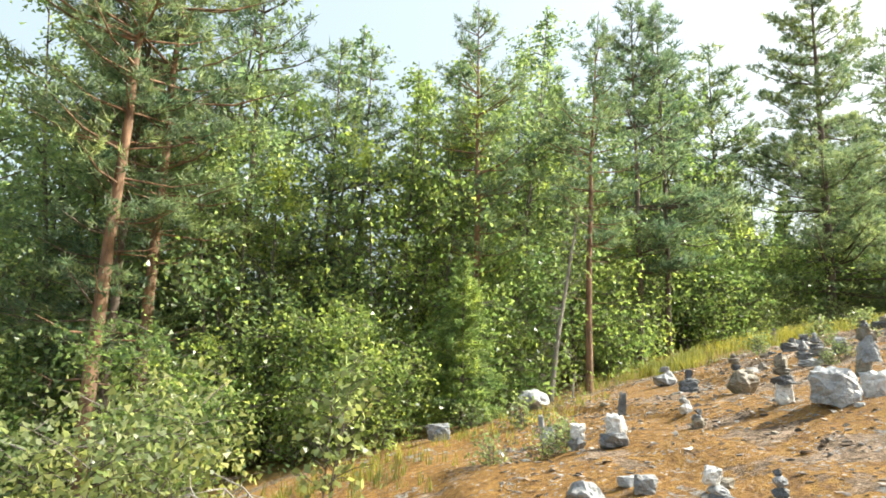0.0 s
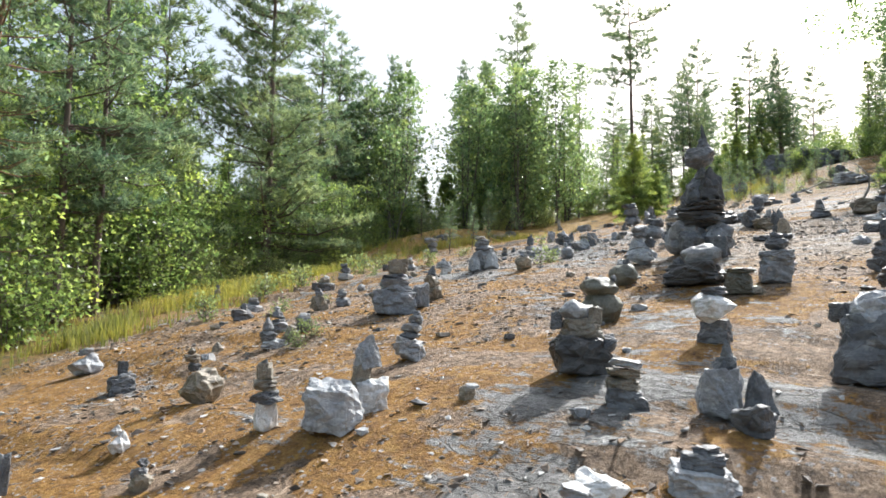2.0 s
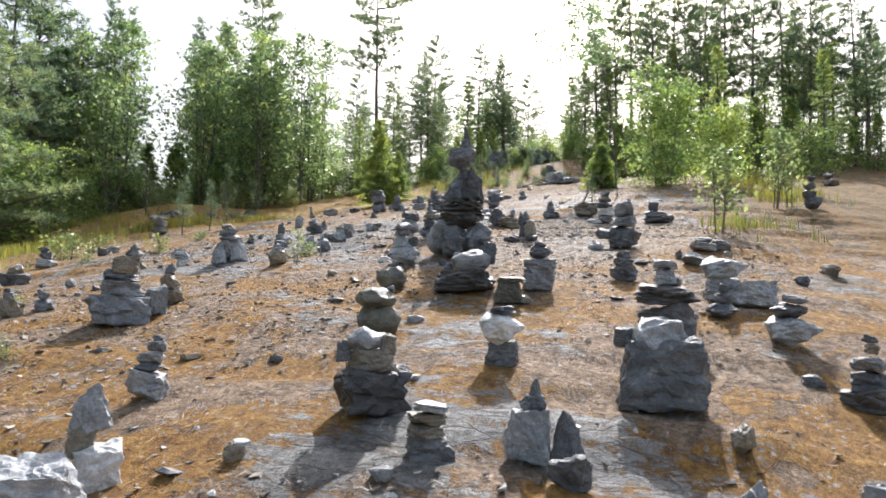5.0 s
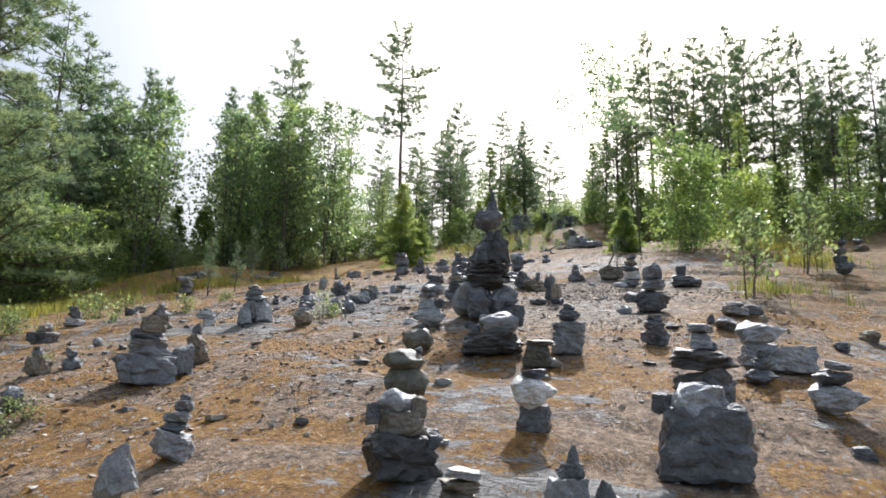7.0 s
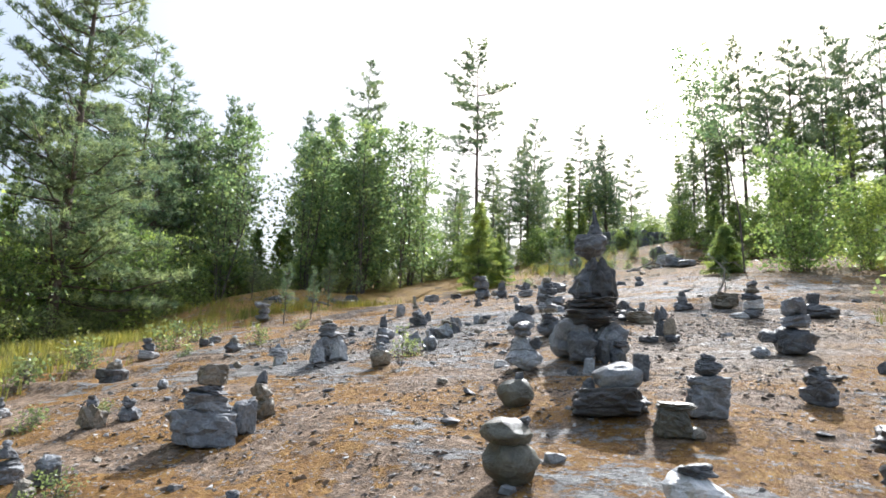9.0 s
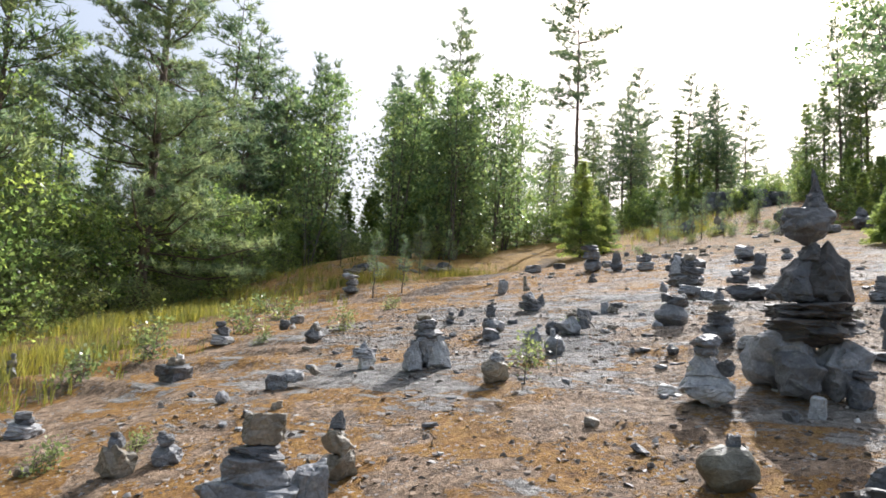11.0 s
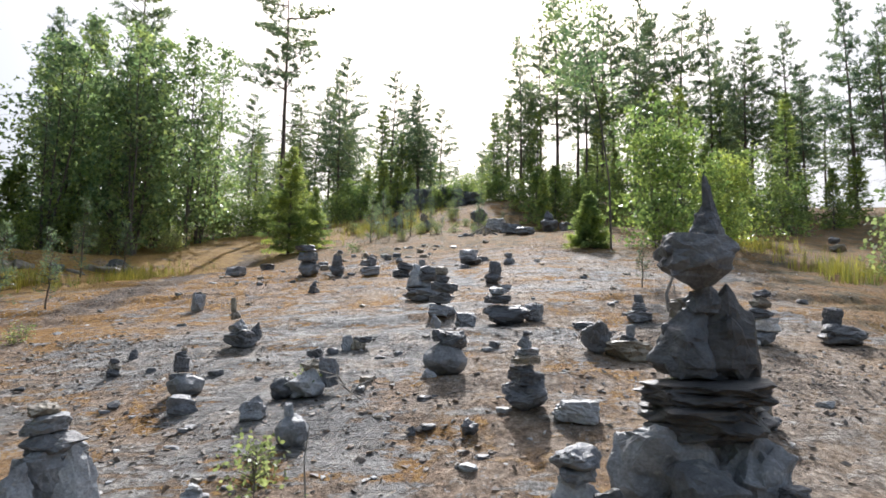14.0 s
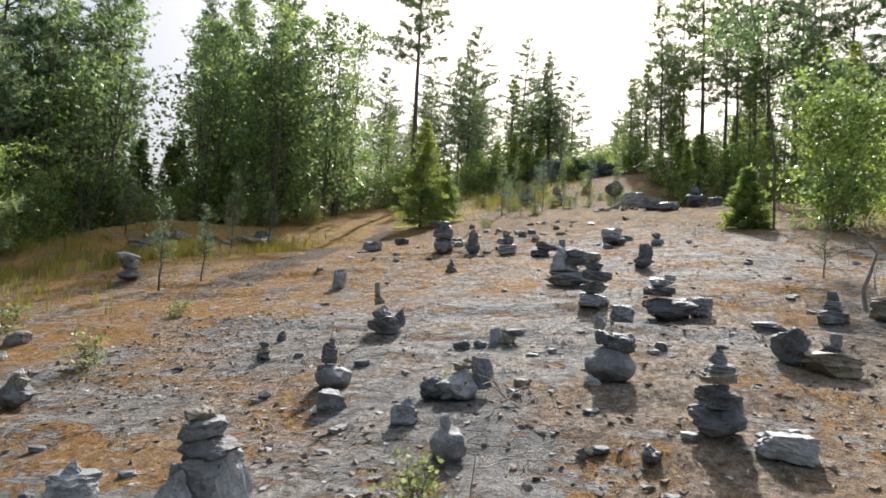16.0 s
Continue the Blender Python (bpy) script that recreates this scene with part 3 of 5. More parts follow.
cairn("twin cairn of rough dark boulders with pointed slabs leaning on it", 8.11, 8.74, -51, [(0.00, 0.00, 0.27, 0.30, "b", "g"), (0.17, -0.04, 0.22, 0.30, "p", "l"), (-0.08, -0.06, 0.20, 0.25, "p", "l"), (0.07, 0.25, 0.30, 0.14, "b", "d"), (0.12, 0.25, 0.20, 0.08, "s", "l"), (0.02, 0.37, 0.23, 0.10, "s", "g"), (0.00, 0.45, 0.15, 0.08, "b", "n")])
cairn("greenish boulder with a pale stepped cap", 7.93, 7.80, -59, [(0.00, 0.00, 0.24, 0.18, "b", "n"), (0.01, 0.15, 0.14, 0.08, "b", "l"), (0.01, 0.21, 0.08, 0.04, "s", "g"), (0.01, 0.24, 0.05, 0.03, "b", "w")])
cairn("round pot-shaped grey boulder with a pale neck stone", 9.03, 7.84, -69, [(0.00, 0.00, 0.21, 0.18, "o", "g"), (-0.02, 0.15, 0.06, 0.11, "k", "l")])
cairn("heap of pale and dark boulders overgrown by a seedling", 9.80, 8.26, -67, [(0.00, 0.00, 0.22, 0.15, "b", "d"), (0.14, 0.02, 0.31, 0.22, "b", "l"), (0.33, 0.09, 0.15, 0.23, "k", "g"), (0.20, 0.21, 0.19, 0.09, "b", "n")])
cairn("dark round stone at the heap", 10.89, 8.48, -69, [(0.00, 0.00, 0.16, 0.08, "b", "d")])
cairn("grey wedge of rock standing on edge", 9.32, 8.25, -65, [(0.00, 0.00, 0.19, 0.15, "p", "g")])
cairn("flat grey rock lying on the bare slope", 9.48, 8.87, -58, [(0.00, 0.00, 0.22, 0.11, "s", "g")])
cairn("tall dark stack on a rounded grey boulder", 9.84, 9.09, -58, [(0.00, 0.00, 0.28, 0.16, "o", "g"), (-0.04, 0.12, 0.17, 0.06, "s", "d"), (-0.05, 0.18, 0.12, 0.13, "k", "d"), (-0.04, 0.29, 0.10, 0.06, "s", "d"), (-0.03, 0.34, 0.05, 0.04, "b", "n")])
cairn("rough cluster of dark stones with a brown upright", 11.22, 9.40, -62, [(0.00, 0.00, 0.36, 0.16, "b", "d"), (-0.04, 0.14, 0.19, 0.14, "b", "l"), (0.14, 0.07, 0.12, 0.18, "p", "d"), (-0.07, 0.27, 0.11, 0.09, "b", "n"), (-0.09, 0.34, 0.06, 0.15, "k", "n")])
cairn("little dark stack of three stones", 10.31, 10.09, -52, [(0.00, 0.00, 0.14, 0.07, "b", "d"), (0.00, 0.06, 0.12, 0.07, "b", "n"), (0.00, 0.12, 0.08, 0.05, "s", "d")])
cairn("small pointed dark stone", 10.83, 10.30, -53, [(0.00, 0.00, 0.11, 0.09, "p", "d")])
cairn("pale upright stone with a dark cap", 13.73, 11.48, -58, [(0.00, 0.00, 0.21, 0.26, "b", "l"), (0.00, 0.22, 0.11, 0.07, "b", "d")])
cairn("low row of pale and brown stones", 11.08, 8.24, -72, [(0.00, 0.00, 0.11, 0.14, "k", "l"), (0.10, -0.00, 0.16, 0.11, "b", "n"), (0.15, 0.08, 0.18, 0.07, "s", "d")])
cairn("flat grey stone on the crest", 18.34, 13.51, -61, [(0.00, 0.00, 0.46, 0.22, "s", "g")])
cairn("flat dark stone on the crest", 19.89, 13.55, -64, [(0.00, 0.00, 0.36, 0.15, "s", "d")])
cairn("spreading cairn of flat slabs", 17.84, 11.56, -68, [(0.00, 0.00, 0.44, 0.28, "b", "g"), (-0.03, 0.25, 0.42, 0.24, "s", "g"), (-0.08, 0.49, 0.49, 0.15, "s", "d")])
cairn("dark tower of three stones", 17.43, 10.79, -70, [(0.00, 0.00, 0.31, 0.22, "b", "d"), (0.00, 0.18, 0.21, 0.24, "k", "d"), (0.01, 0.36, 0.14, 0.13, "b", "n")])
cairn("low stepped cairn of pale slabs", 17.32, 10.06, -73, [(0.00, 0.00, 0.41, 0.17, "s", "l"), (-0.03, 0.16, 0.33, 0.15, "s", "g"), (0.03, 0.28, 0.21, 0.09, "s", "d")])
cairn("tiny dark cairn of two stones", 15.13, 10.29, -68, [(0.00, 0.00, 0.19, 0.12, "s", "d"), (0.00, 0.09, 0.09, 0.12, "p", "d")])
cairn("low heap of dark flat stones", 16.97, 9.32, -76, [(0.00, 0.00, 0.35, 0.15, "s", "d"), (0.11, 0.13, 0.41, 0.15, "s", "d"), (0.38, 0.17, 0.12, 0.18, "k", "g")])
cairn("heap of a pale wedge and a leaning dark slab", 14.26, 8.25, -79, [(0.00, 0.00, 0.64, 0.20, "s", "g"), (-0.07, 0.15, 0.38, 0.38, "p", "l"), (0.13, 0.28, 0.43, 0.23, "s", "d")])
cairn("tall stack of dark slabs on a pale foot", 12.62, 7.65, -81, [(0.00, 0.00, 0.33, 0.13, "s", "l"), (-0.01, 0.14, 0.30, 0.13, "b", "d"), (0.01, 0.27, 0.31, 0.12, "s", "d"), (-0.01, 0.38, 0.19, 0.12, "b", "d"), (-0.01, 0.48, 0.15, 0.10, "k", "n")])
cairn("pale fractured stone lying on bare rock", 12.24, 7.31, -83, [(0.00, 0.00, 0.24, 0.16, "k", "g")])
cairn("round boulder pile with dark upper stones", 10.37, 7.17, -82, [(0.00, 0.00, 0.36, 0.25, "o", "g"), (0.06, 0.19, 0.23, 0.17, "b", "d"), (-0.05, 0.27, 0.14, 0.11, "b", "d"), (-0.08, 0.37, 0.09, 0.13, "b", "l")])
cairn("small pale stone at the foot of a cairn", 10.22, 7.26, -81, [(0.00, 0.00, 0.12, 0.07, "b", "l")])
cairn("broad dark boulder with a wide slab and pale cap", 12.43, 6.89, -87, [(0.00, 0.00, 0.50, 0.22, "b", "d"), (-0.08, 0.24, 0.33, 0.10, "s", "d"), (-0.08, 0.33, 0.24, 0.11, "b", "l"), (0.00, 0.40, 0.12, 0.06, "s", "l")])
cairn("grey block beside the broad cairn", 12.61, 6.59, -90, [(0.00, 0.00, 0.22, 0.20, "k", "g")])
cairn("dark stone post on a low foot", 15.72, 7.41, -85, [(0.00, 0.00, 0.31, 0.18, "b", "d"), (0.02, 0.14, 0.21, 0.24, "k", "d")])
cairn("pale slab on dark stones", 18.47, 8.22, -83, [(0.00, 0.00, 0.47, 0.19, "b", "d"), (-0.06, 0.14, 0.42, 0.20, "s", "l")])
cairn("small cairn of two stones near the crest", 18.33, 7.41, -86, [(0.00, 0.00, 0.26, 0.15, "b", "g"), (-0.02, 0.13, 0.18, 0.14, "b", "d")])
cairn("tall tapering stack of thin dark slabs", 9.61, 6.49, -91, [(0.00, 0.00, 0.30, 0.18, "b", "d"), (0.00, 0.16, 0.26, 0.10, "s", "d"), (-0.01, 0.24, 0.19, 0.06, "s", "d"), (0.01, 0.30, 0.21, 0.06, "s", "n"), (0.01, 0.35, 0.17, 0.06, "s", "g"), (0.00, 0.40, 0.10, 0.09, "p", "g"), (0.02, 0.49, 0.07, 0.03, "s", "d")])
cairn("long pale rock lying on the slope", 9.49, 6.16, -96, [(0.00, 0.00, 0.30, 0.12, "k", "l")])
cairn("dark round boulder beside a long slab", 11.10, 5.97, -96, [(0.00, 0.00, 0.27, 0.26, "b", "d")])
cairn("long brown slab carrying two dark stones", 11.05, 5.72, -99, [(0.00, 0.00, 0.43, 0.16, "s", "n"), (0.02, 0.14, 0.17, 0.07, "s", "d"), (0.03, 0.18, 0.08, 0.12, "k", "g")])
cairn("pyramid of flat grey stones with a dark knob", 12.70, 5.43, -99, [(0.00, 0.00, 0.30, 0.10, "s", "g"), (0.00, 0.09, 0.19, 0.08, "s", "g"), (-0.01, 0.15, 0.15, 0.06, "s", "l"), (-0.01, 0.20, 0.10, 0.09, "k", "d")])
cairn("flat dark stone lying on rock", 12.16, 6.02, -95, [(0.00, 0.00, 0.32, 0.07, "s", "d")])
cairn("rough dark stone lying on the slope", 9.31, 6.80, -86, [(0.00, 0.00, 0.11, 0.09, "b", "d")])
cairn("small dark pebble on the slope", 9.26, 7.16, -80, [(0.00, 0.00, 0.06, 0.05, "b", "d")])
cairn("broad brown slab under the dead sapling", 13.05, 4.85, -103, [(0.00, 0.00, 0.46, 0.24, "s", "n")])
cairn("dark boulder on the far rise", 32.30, 13.80, -75, [(0.00, 0.00, 0.69, 0.69, "b", "d")])
cairn("pale flat boulder on the far rise", 33.80, 14.97, -73, [(0.00, 0.00, 0.89, 0.34, "s", "l")])
cairn("dark little cairn on the far rise", 32.53, 12.49, -78, [(0.00, 0.00, 0.63, 0.47, "b", "d"), (-0.05, 0.39, 0.36, 0.42, "b", "n")])
cairn("rounded dark boulder on the far rise", 36.41, 10.63, -82, [(0.00, 0.00, 0.86, 0.70, "b", "d")])
cairn("pale broken rock on the far rise", 31.02, 9.15, -84, [(0.00, 0.00, 0.84, 0.53, "k", "l")])
cairn("grey broken rock on the far rise", 27.83, 8.16, -86, [(0.00, 0.00, 0.76, 0.34, "k", "g")])
cairn("flat grey rock on the far rise", 27.16, 7.65, -87, [(0.00, 0.00, 0.66, 0.26, "s", "g")])
cairn("dark cone-shaped cairn on the far rise", 29.08, 6.91, -89, [(0.00, 0.00, 0.67, 0.55, "b", "d"), (-0.04, 0.45, 0.35, 0.34, "p", "d")])
cairn("dark low rock on the far rise", 28.07, 6.29, -91, [(0.00, 0.00, 0.52, 0.30, "s", "d")])
cairn("huge dark block carrying a white boulder", 5.06, 3.21, -89, [(0.00, 0.00, 0.48, 0.35, "k", "d"), (-0.02, 0.25, 0.29, 0.22, "b", "l"), (-0.20, 0.30, 0.10, 0.11, "k", "d"), (0.14, 0.32, 0.09, 0.06, "b", "g")])
cairn("mushroom cairn with a wide slab, neck and flat cap", 6.15, 3.22, -88, [(0.00, 0.00, 0.42, 0.23, "b", "d"), (-0.01, 0.22, 0.47, 0.15, "s", "x"), (-0.02, 0.35, 0.15, 0.13, "k", "l"), (0.05, 0.35, 0.07, 0.06, "b", "d"), (-0.02, 0.47, 0.18, 0.07, "s", "l")])
cairn("dark cairn of three round stones", 7.59, 3.66, -85, [(0.00, 0.00, 0.27, 0.16, "b", "d"), (0.00, 0.13, 0.20, 0.11, "b", "d"), (0.00, 0.21, 0.14, 0.08, "s", "d")])
cairn("tall cairn of stacked grey blocks", 6.98, 4.32, -78, [(0.00, 0.00, 0.29, 0.20, "k", "g"), (-0.00, 0.16, 0.28, 0.13, "k", "g"), (0.00, 0.27, 0.19, 0.12, "b", "d"), (0.00, 0.37, 0.11, 0.07, "s", "d")])
cairn("broad low cairn with a rounded stone on a dark slab", 6.81, 4.96, -71, [(0.00, 0.00, 0.59, 0.19, "k", "x"), (0.07, 0.17, 0.37, 0.21, "o", "g"), (-0.15, 0.15, 0.12, 0.12, "p", "d"), (0.22, 0.25, 0.13, 0.20, "k", "d")])
cairn("squat greenish block with thin slabs on top", 6.53, 4.48, -75, [(0.00, 0.00, 0.25, 0.21, "k", "v"), (0.02, 0.18, 0.26, 0.05, "s", "v")])
cairn("white marbled stone on a dark foot with a flat cap", 5.21, 4.14, -75, [(0.00, 0.00, 0.21, 0.14, "k", "d"), (0.00, 0.12, 0.29, 0.21, "b", "w"), (0.00, 0.30, 0.17, 0.06, "s", "d")])
cairn("cairn of a pale boulder and a leaning dark slab", 4.30, 3.76, -76, [(0.00, 0.00, 0.22, 0.23, "k", "l"), (0.18, 0.04, 0.16, 0.23, "p", "d"), (0.03, 0.20, 0.13, 0.11, "b", "d"), (0.04, 0.28, 0.06, 0.09, "p", "d")])
cairn("cairn of a black block with pale round stones on top", 4.39, 4.59, -62, [(0.00, 0.00, 0.40, 0.22, "k", "x"), (0.00, 0.19, 0.26, 0.13, "k", "n"), (0.12, 0.10, 0.16, 0.13, "b", "d"), (-0.04, 0.30, 0.19, 0.13, "o", "l"), (0.07, 0.28, 0.09, 0.12, "k", "n"), (-0.15, 0.25, 0.08, 0.11, "k", "d")])
cairn("dark rounded stone balanced on a square boulder", 5.60, 5.19, -63, [(0.00, 0.00, 0.32, 0.26, "o", "v"), (-0.03, 0.22, 0.31, 0.15, "o", "v"), (0.08, 0.33, 0.07, 0.06, "b", "l")])
cairn("stack of ragged dark slabs", 4.12, 4.15, -67, [(0.00, 0.00, 0.23, 0.11, "s", "d"), (-0.02, 0.09, 0.18, 0.08, "s", "n"), (-0.02, 0.16, 0.19, 0.05, "s", "n"), (-0.01, 0.21, 0.18, 0.05, "s", "l")])
cairn("grey rounded stone with a small upright", 6.92, 5.74, -68, [(0.00, 0.00, 0.29, 0.20, "o", "v"), (0.03, 0.17, 0.08, 0.10, "k", "d")])
cairn("cairn of pale layered boulders beside the tall stone figure", 8.07, 6.16, -84, [(0.00, 0.00, 0.38, 0.20, "b", "l"), (-0.01, 0.17, 0.27, 0.19, "p", "l"), (-0.01, 0.33, 0.16, 0.08, "b", "g"), (-0.01, 0.38, 0.22, 0.10, "b", "g"), (0.12, 0.20, 0.13, 0.12, "b", "d")])
cairn("flat whitish stone lying on rock", 8.25, 6.46, -76, [(0.00, 0.00, 0.20, 0.07, "s", "w")])
cairn("thin dark stone figure of three pieces", 9.90, 5.20, -81, [(0.00, 0.00, 0.14, 0.20, "b", "d"), (0.01, 0.18, 0.12, 0.18, "p", "d")])
cairn("brown block standing on a dark pebble", 9.58, 5.03, -82, [(0.00, 0.00, 0.17, 0.10, "b", "d"), (-0.03, 0.08, 0.13, 0.20, "k", "n")])
cairn("flat dark stone on the light rock", 9.51, 5.27, -80, [(0.00, 0.00, 0.22, 0.06, "s", "d")])
cairn("broad dark cairn with a round grey stone", 9.29, 3.83, -85, [(0.00, 0.00, 0.43, 0.27, "b", "d"), (0.01, 0.25, 0.31, 0.13, "s", "g"), (0.00, 0.35, 0.24, 0.20, "b", "g"), (-0.22, 0.10, 0.21, 0.14, "b", "d")])
cairn("pale stone by the dark cairn", 9.07, 4.13, -82, [(0.00, 0.00, 0.18, 0.11, "b", "l")])
cairn("stack of dark and brown stones on a white block", 11.95, 4.4, -83, [(0.00, 0.00, 0.30, 0.14, "b", "g"), (-0.16, 0.02, 0.30, 0.06, "s", "w"), (0.02, 0.12, 0.27, 0.15, "k", "w"), (-0.01, 0.25, 0.30, 0.10, "s", "d"), (0.00, 0.33, 0.21, 0.13, "b", "n"), (0.01, 0.44, 0.16, 0.09, "b", "d")])
cairn("pair of dark flat stones with an upright", 12.26, 3.58, -88, [(0.00, 0.00, 0.51, 0.18, "s", "d"), (-0.09, 0.14, 0.16, 0.21, "k", "d")])
cairn("grey leaning boulder on a cluster of pale stones", 7.24, 2.83, -93, [(0.00, 0.00, 0.32, 0.20, "k", "l"), (0.02, 0.16, 0.38, 0.22, "b", "l"), (0.04, 0.36, 0.08, 0.06, "b", "n")])
cairn("large pale rock slab lying beside the leaning boulder", 7.16, 2.62, -95, [(0.00, 0.00, 0.37, 0.20, "k", "l")])
cairn("dark group of small stacked stones", 6.68, 2.85, -93, [(0.00, 0.00, 0.24, 0.11, "b", "d"), (0.00, 0.09, 0.13, 0.12, "b", "d"), (0.00, 0.20, 0.08, 0.09, "p", "d")])
cairn("rounded grey stone on bare rock", 8.30, 3.05, -91, [(0.00, 0.00, 0.24, 0.12, "b", "g")])
cairn("flat pale stones with a dark cap", 9.47, 2.95, -91, [(0.00, 0.00, 0.35, 0.09, "s", "l"), (0.00, 0.08, 0.19, 0.08, "b", "d")])
cairn("dark flat stones beside the pale ones", 9.54, 2.75, -93, [(0.00, 0.00, 0.22, 0.09, "s", "d")])
cairn("small dark upright pebble", 8.56, 3.20, -89, [(0.00, 0.00, 0.08, 0.10, "b", "d")])
cairn("pale boulder with a dark stone and a flat cap", 6.26, 2.44, -98, [(0.00, 0.00, 0.35, 0.19, "b", "l"), (-0.02, 0.17, 0.23, 0.11, "b", "d"), (0.01, 0.27, 0.17, 0.06, "s", "g")])
cairn("small dark round stone on moss", 8.24, 2.11, -99, [(0.00, 0.00, 0.15, 0.09, "b", "d")])
cairn("brown round stone on moss", 8.85, 1.77, -100, [(0.00, 0.00, 0.20, 0.11, "b", "n")])
cairn("flat dark stone in the moss", 5.71, 2.41, -100, [(0.00, 0.00, 0.13, 0.06, "s", "d")])
cairn("stack of dark rounded stones at the moss edge", 16.15, 0.77, -99, [(0.00, 0.00, 0.34, 0.27, "b", "d"), (-0.06, 0.24, 0.29, 0.19, "b", "d"), (-0.08, 0.41, 0.25, 0.18, "b", "g"), (-0.02, 0.58, 0.19, 0.15, "b", "d")])
cairn("small pair of brown stones at the moss edge", 24.24, -0.99, -100, [(0.00, 0.00, 0.45, 0.26, "b", "n"), (-0.09, 0.25, 0.30, 0.21, "b", "d")])
cairn("great white boulder carrying a dark rounded stone", 2.74, 3.48, -48, [(0.00, 0.00, 0.37, 0.34, "b", "l"), (-0.05, 0.30, 0.15, 0.12, "b", "d"), (-0.06, 0.40, 0.10, 0.05, "s", "l")])
cairn("white oval boulder lying on rock", 3.36, 3.85, -50, [(0.00, 0.00, 0.22, 0.12, "b", "w")])
cairn("dark block on a broad pale slab", 3.62, 3.55, -67, [(0.00, 0.00, 0.27, 0.10, "k", "l"), (0.00, 0.08, 0.18, 0.08, "k", "d"), (0.01, 0.15, 0.11, 0.04, "s", "d")])
cairn("round brown stone in the moss", 4.65, 2.85, -94, [(0.00, 0.00, 0.11, 0.11, "b", "n")])
cairn("small round stone in the grass", 3.79, 4.96, -51, [(0.00, 0.00, 0.10, 0.08, "b", "n"), (0.03, 0.07, 0.08, 0.03, "s", "l")])
cairn("tall stone figure of slabs, a cone and a rough head", 8.49, 5.79, -90, [(0.00, 0.00, 0.50, 0.40, "b", "g"), (0.37, -0.02, 0.40, 0.38, "b", "g"), (0.15, -0.08, 0.36, 0.30, "b", "d"), (0.16, 0.31, 0.50, 0.17, "b", "x"), (0.20, 0.40, 0.62, 0.15, "b", "x"), (0.17, 0.50, 0.60, 0.13, "s", "x"), (0.27, 0.60, 0.34, 0.44, "p", "x"), (0.12, 0.60, 0.38, 0.36, "p", "d"), (0.19, 0.88, 0.16, 0.17, "b", "d"), (0.19, 1.01, 0.35, 0.28, "b", "d"), (0.22, 1.25, 0.16, 0.19, "p", "d"), (0.23, 1.37, 0.06, 0.20, "p", "d")])
cairn("dark flat rubble beside the tall stone figure", 8.35, 5.30, -97, [(0.00, 0.00, 0.20, 0.19, "b", "d"), (0.01, 0.18, 0.16, 0.07, "s", "d")])
cairn("pale wedge of rock at the foot of the stone figure", 8.07, 5.50, -94, [(0.00, 0.00, 0.10, 0.13, "k", "l")])
cairn("dark stone at the foot of the stone figure", 7.97, 5.63, -92, [(0.00, 0.00, 0.11, 0.07, "b", "d")])
cairn("small dark cairn behind the stone figure", 9.89, 5.22, -96, [(0.00, 0.00, 0.12, 0.13, "k", "d"), (-0.03, 0.16, 0.10, 0.19, "p", "d")])
cairn("grey block standing behind the stone figure", 9.71, 5.08, -97, [(0.00, 0.00, 0.14, 0.19, "k", "n")])
cairn("white lumps stacked on a dark stone", 1.88, 4.02, -22, [(0.00, 0.00, 0.15, 0.08, "b", "d"), (-0.02, 0.06, 0.11, 0.07, "b", "l"), (-0.05, 0.12, 0.10, 0.10, "b", "w")])
cairn("knobbly stack of dark and pale stones", 2.07, 3.81, -27, [(0.00, 0.00, 0.09, 0.07, "b", "d"), (0.01, 0.05, 0.09, 0.05, "b", "w"), (-0.00, 0.08, 0.09, 0.06, "b", "d"), (0.00, 0.13, 0.07, 0.06, "b", "l"), (-0.01, 0.18, 0.04, 0.04, "b", "d")])
cairn("grey boulder half sunk in the moss", 1.26, 4.37, -9, [(0.00, 0.00, 0.25, 0.19, "b", "g")])
cairn("dark wedge of rock in the moss", 1.62, 4.52, -15, [(0.00, 0.00, 0.14, 0.10, "k", "g")])
cairn("stack of dark rounded slabs with a pale foot", 5.52, 2.18, -103, [(0.00, 0.00, 0.28, 0.12, "b", "d"), (0.02, 0.09, 0.22, 0.12, "s", "d"), (-0.00, 0.20, 0.17, 0.09, "b", "g"), (0.02, 0.30, 0.08, 0.06, "b", "n"), (0.01, 0.36, 0.08, 0.05, "s", "d")])
cairn("dark rough stone with a pale top", 4.07, 3.52, -80, [(0.00, 0.00, 0.19, 0.13, "b", "d")])
cairn("grey pointed rock close to the walker", 4.10, 2.86, -95, [(0.00, 0.00, 0.17, 0.15, "p", "g")])
cairn("dark block close to the walker", 4.33, 2.38, -104, [(0.00, 0.00, 0.18, 0.17, "k", "g")])
cairn("white wedge of rock close to the walker", 4.26, 2.50, -102, [(0.00, 0.00, 0.13, 0.09, "k", "w")])
cairn("row of rough grey stones in the moss", 7.15, 9.62, -35, [(0.00, 0.00, 0.22, 0.15, "k", "g"), (0.15, 0.07, 0.20, 0.12, "b", "g"), (0.33, 0.14, 0.11, 0.08, "b", "n")])
cairn("pale round stone in the moss", 6.63, 9.66, -31, [(0.00, 0.00, 0.12, 0.10, "b", "l")])
cairn("dark flat stone on orange moss", 6.49, 9.09, -33, [(0.00, 0.00, 0.10, 0.06, "s", "d")])
cairn("brown flat stone on orange moss", 6.72, 9.04, -36, [(0.00, 0.00, 0.10, 0.06, "s", "n")])
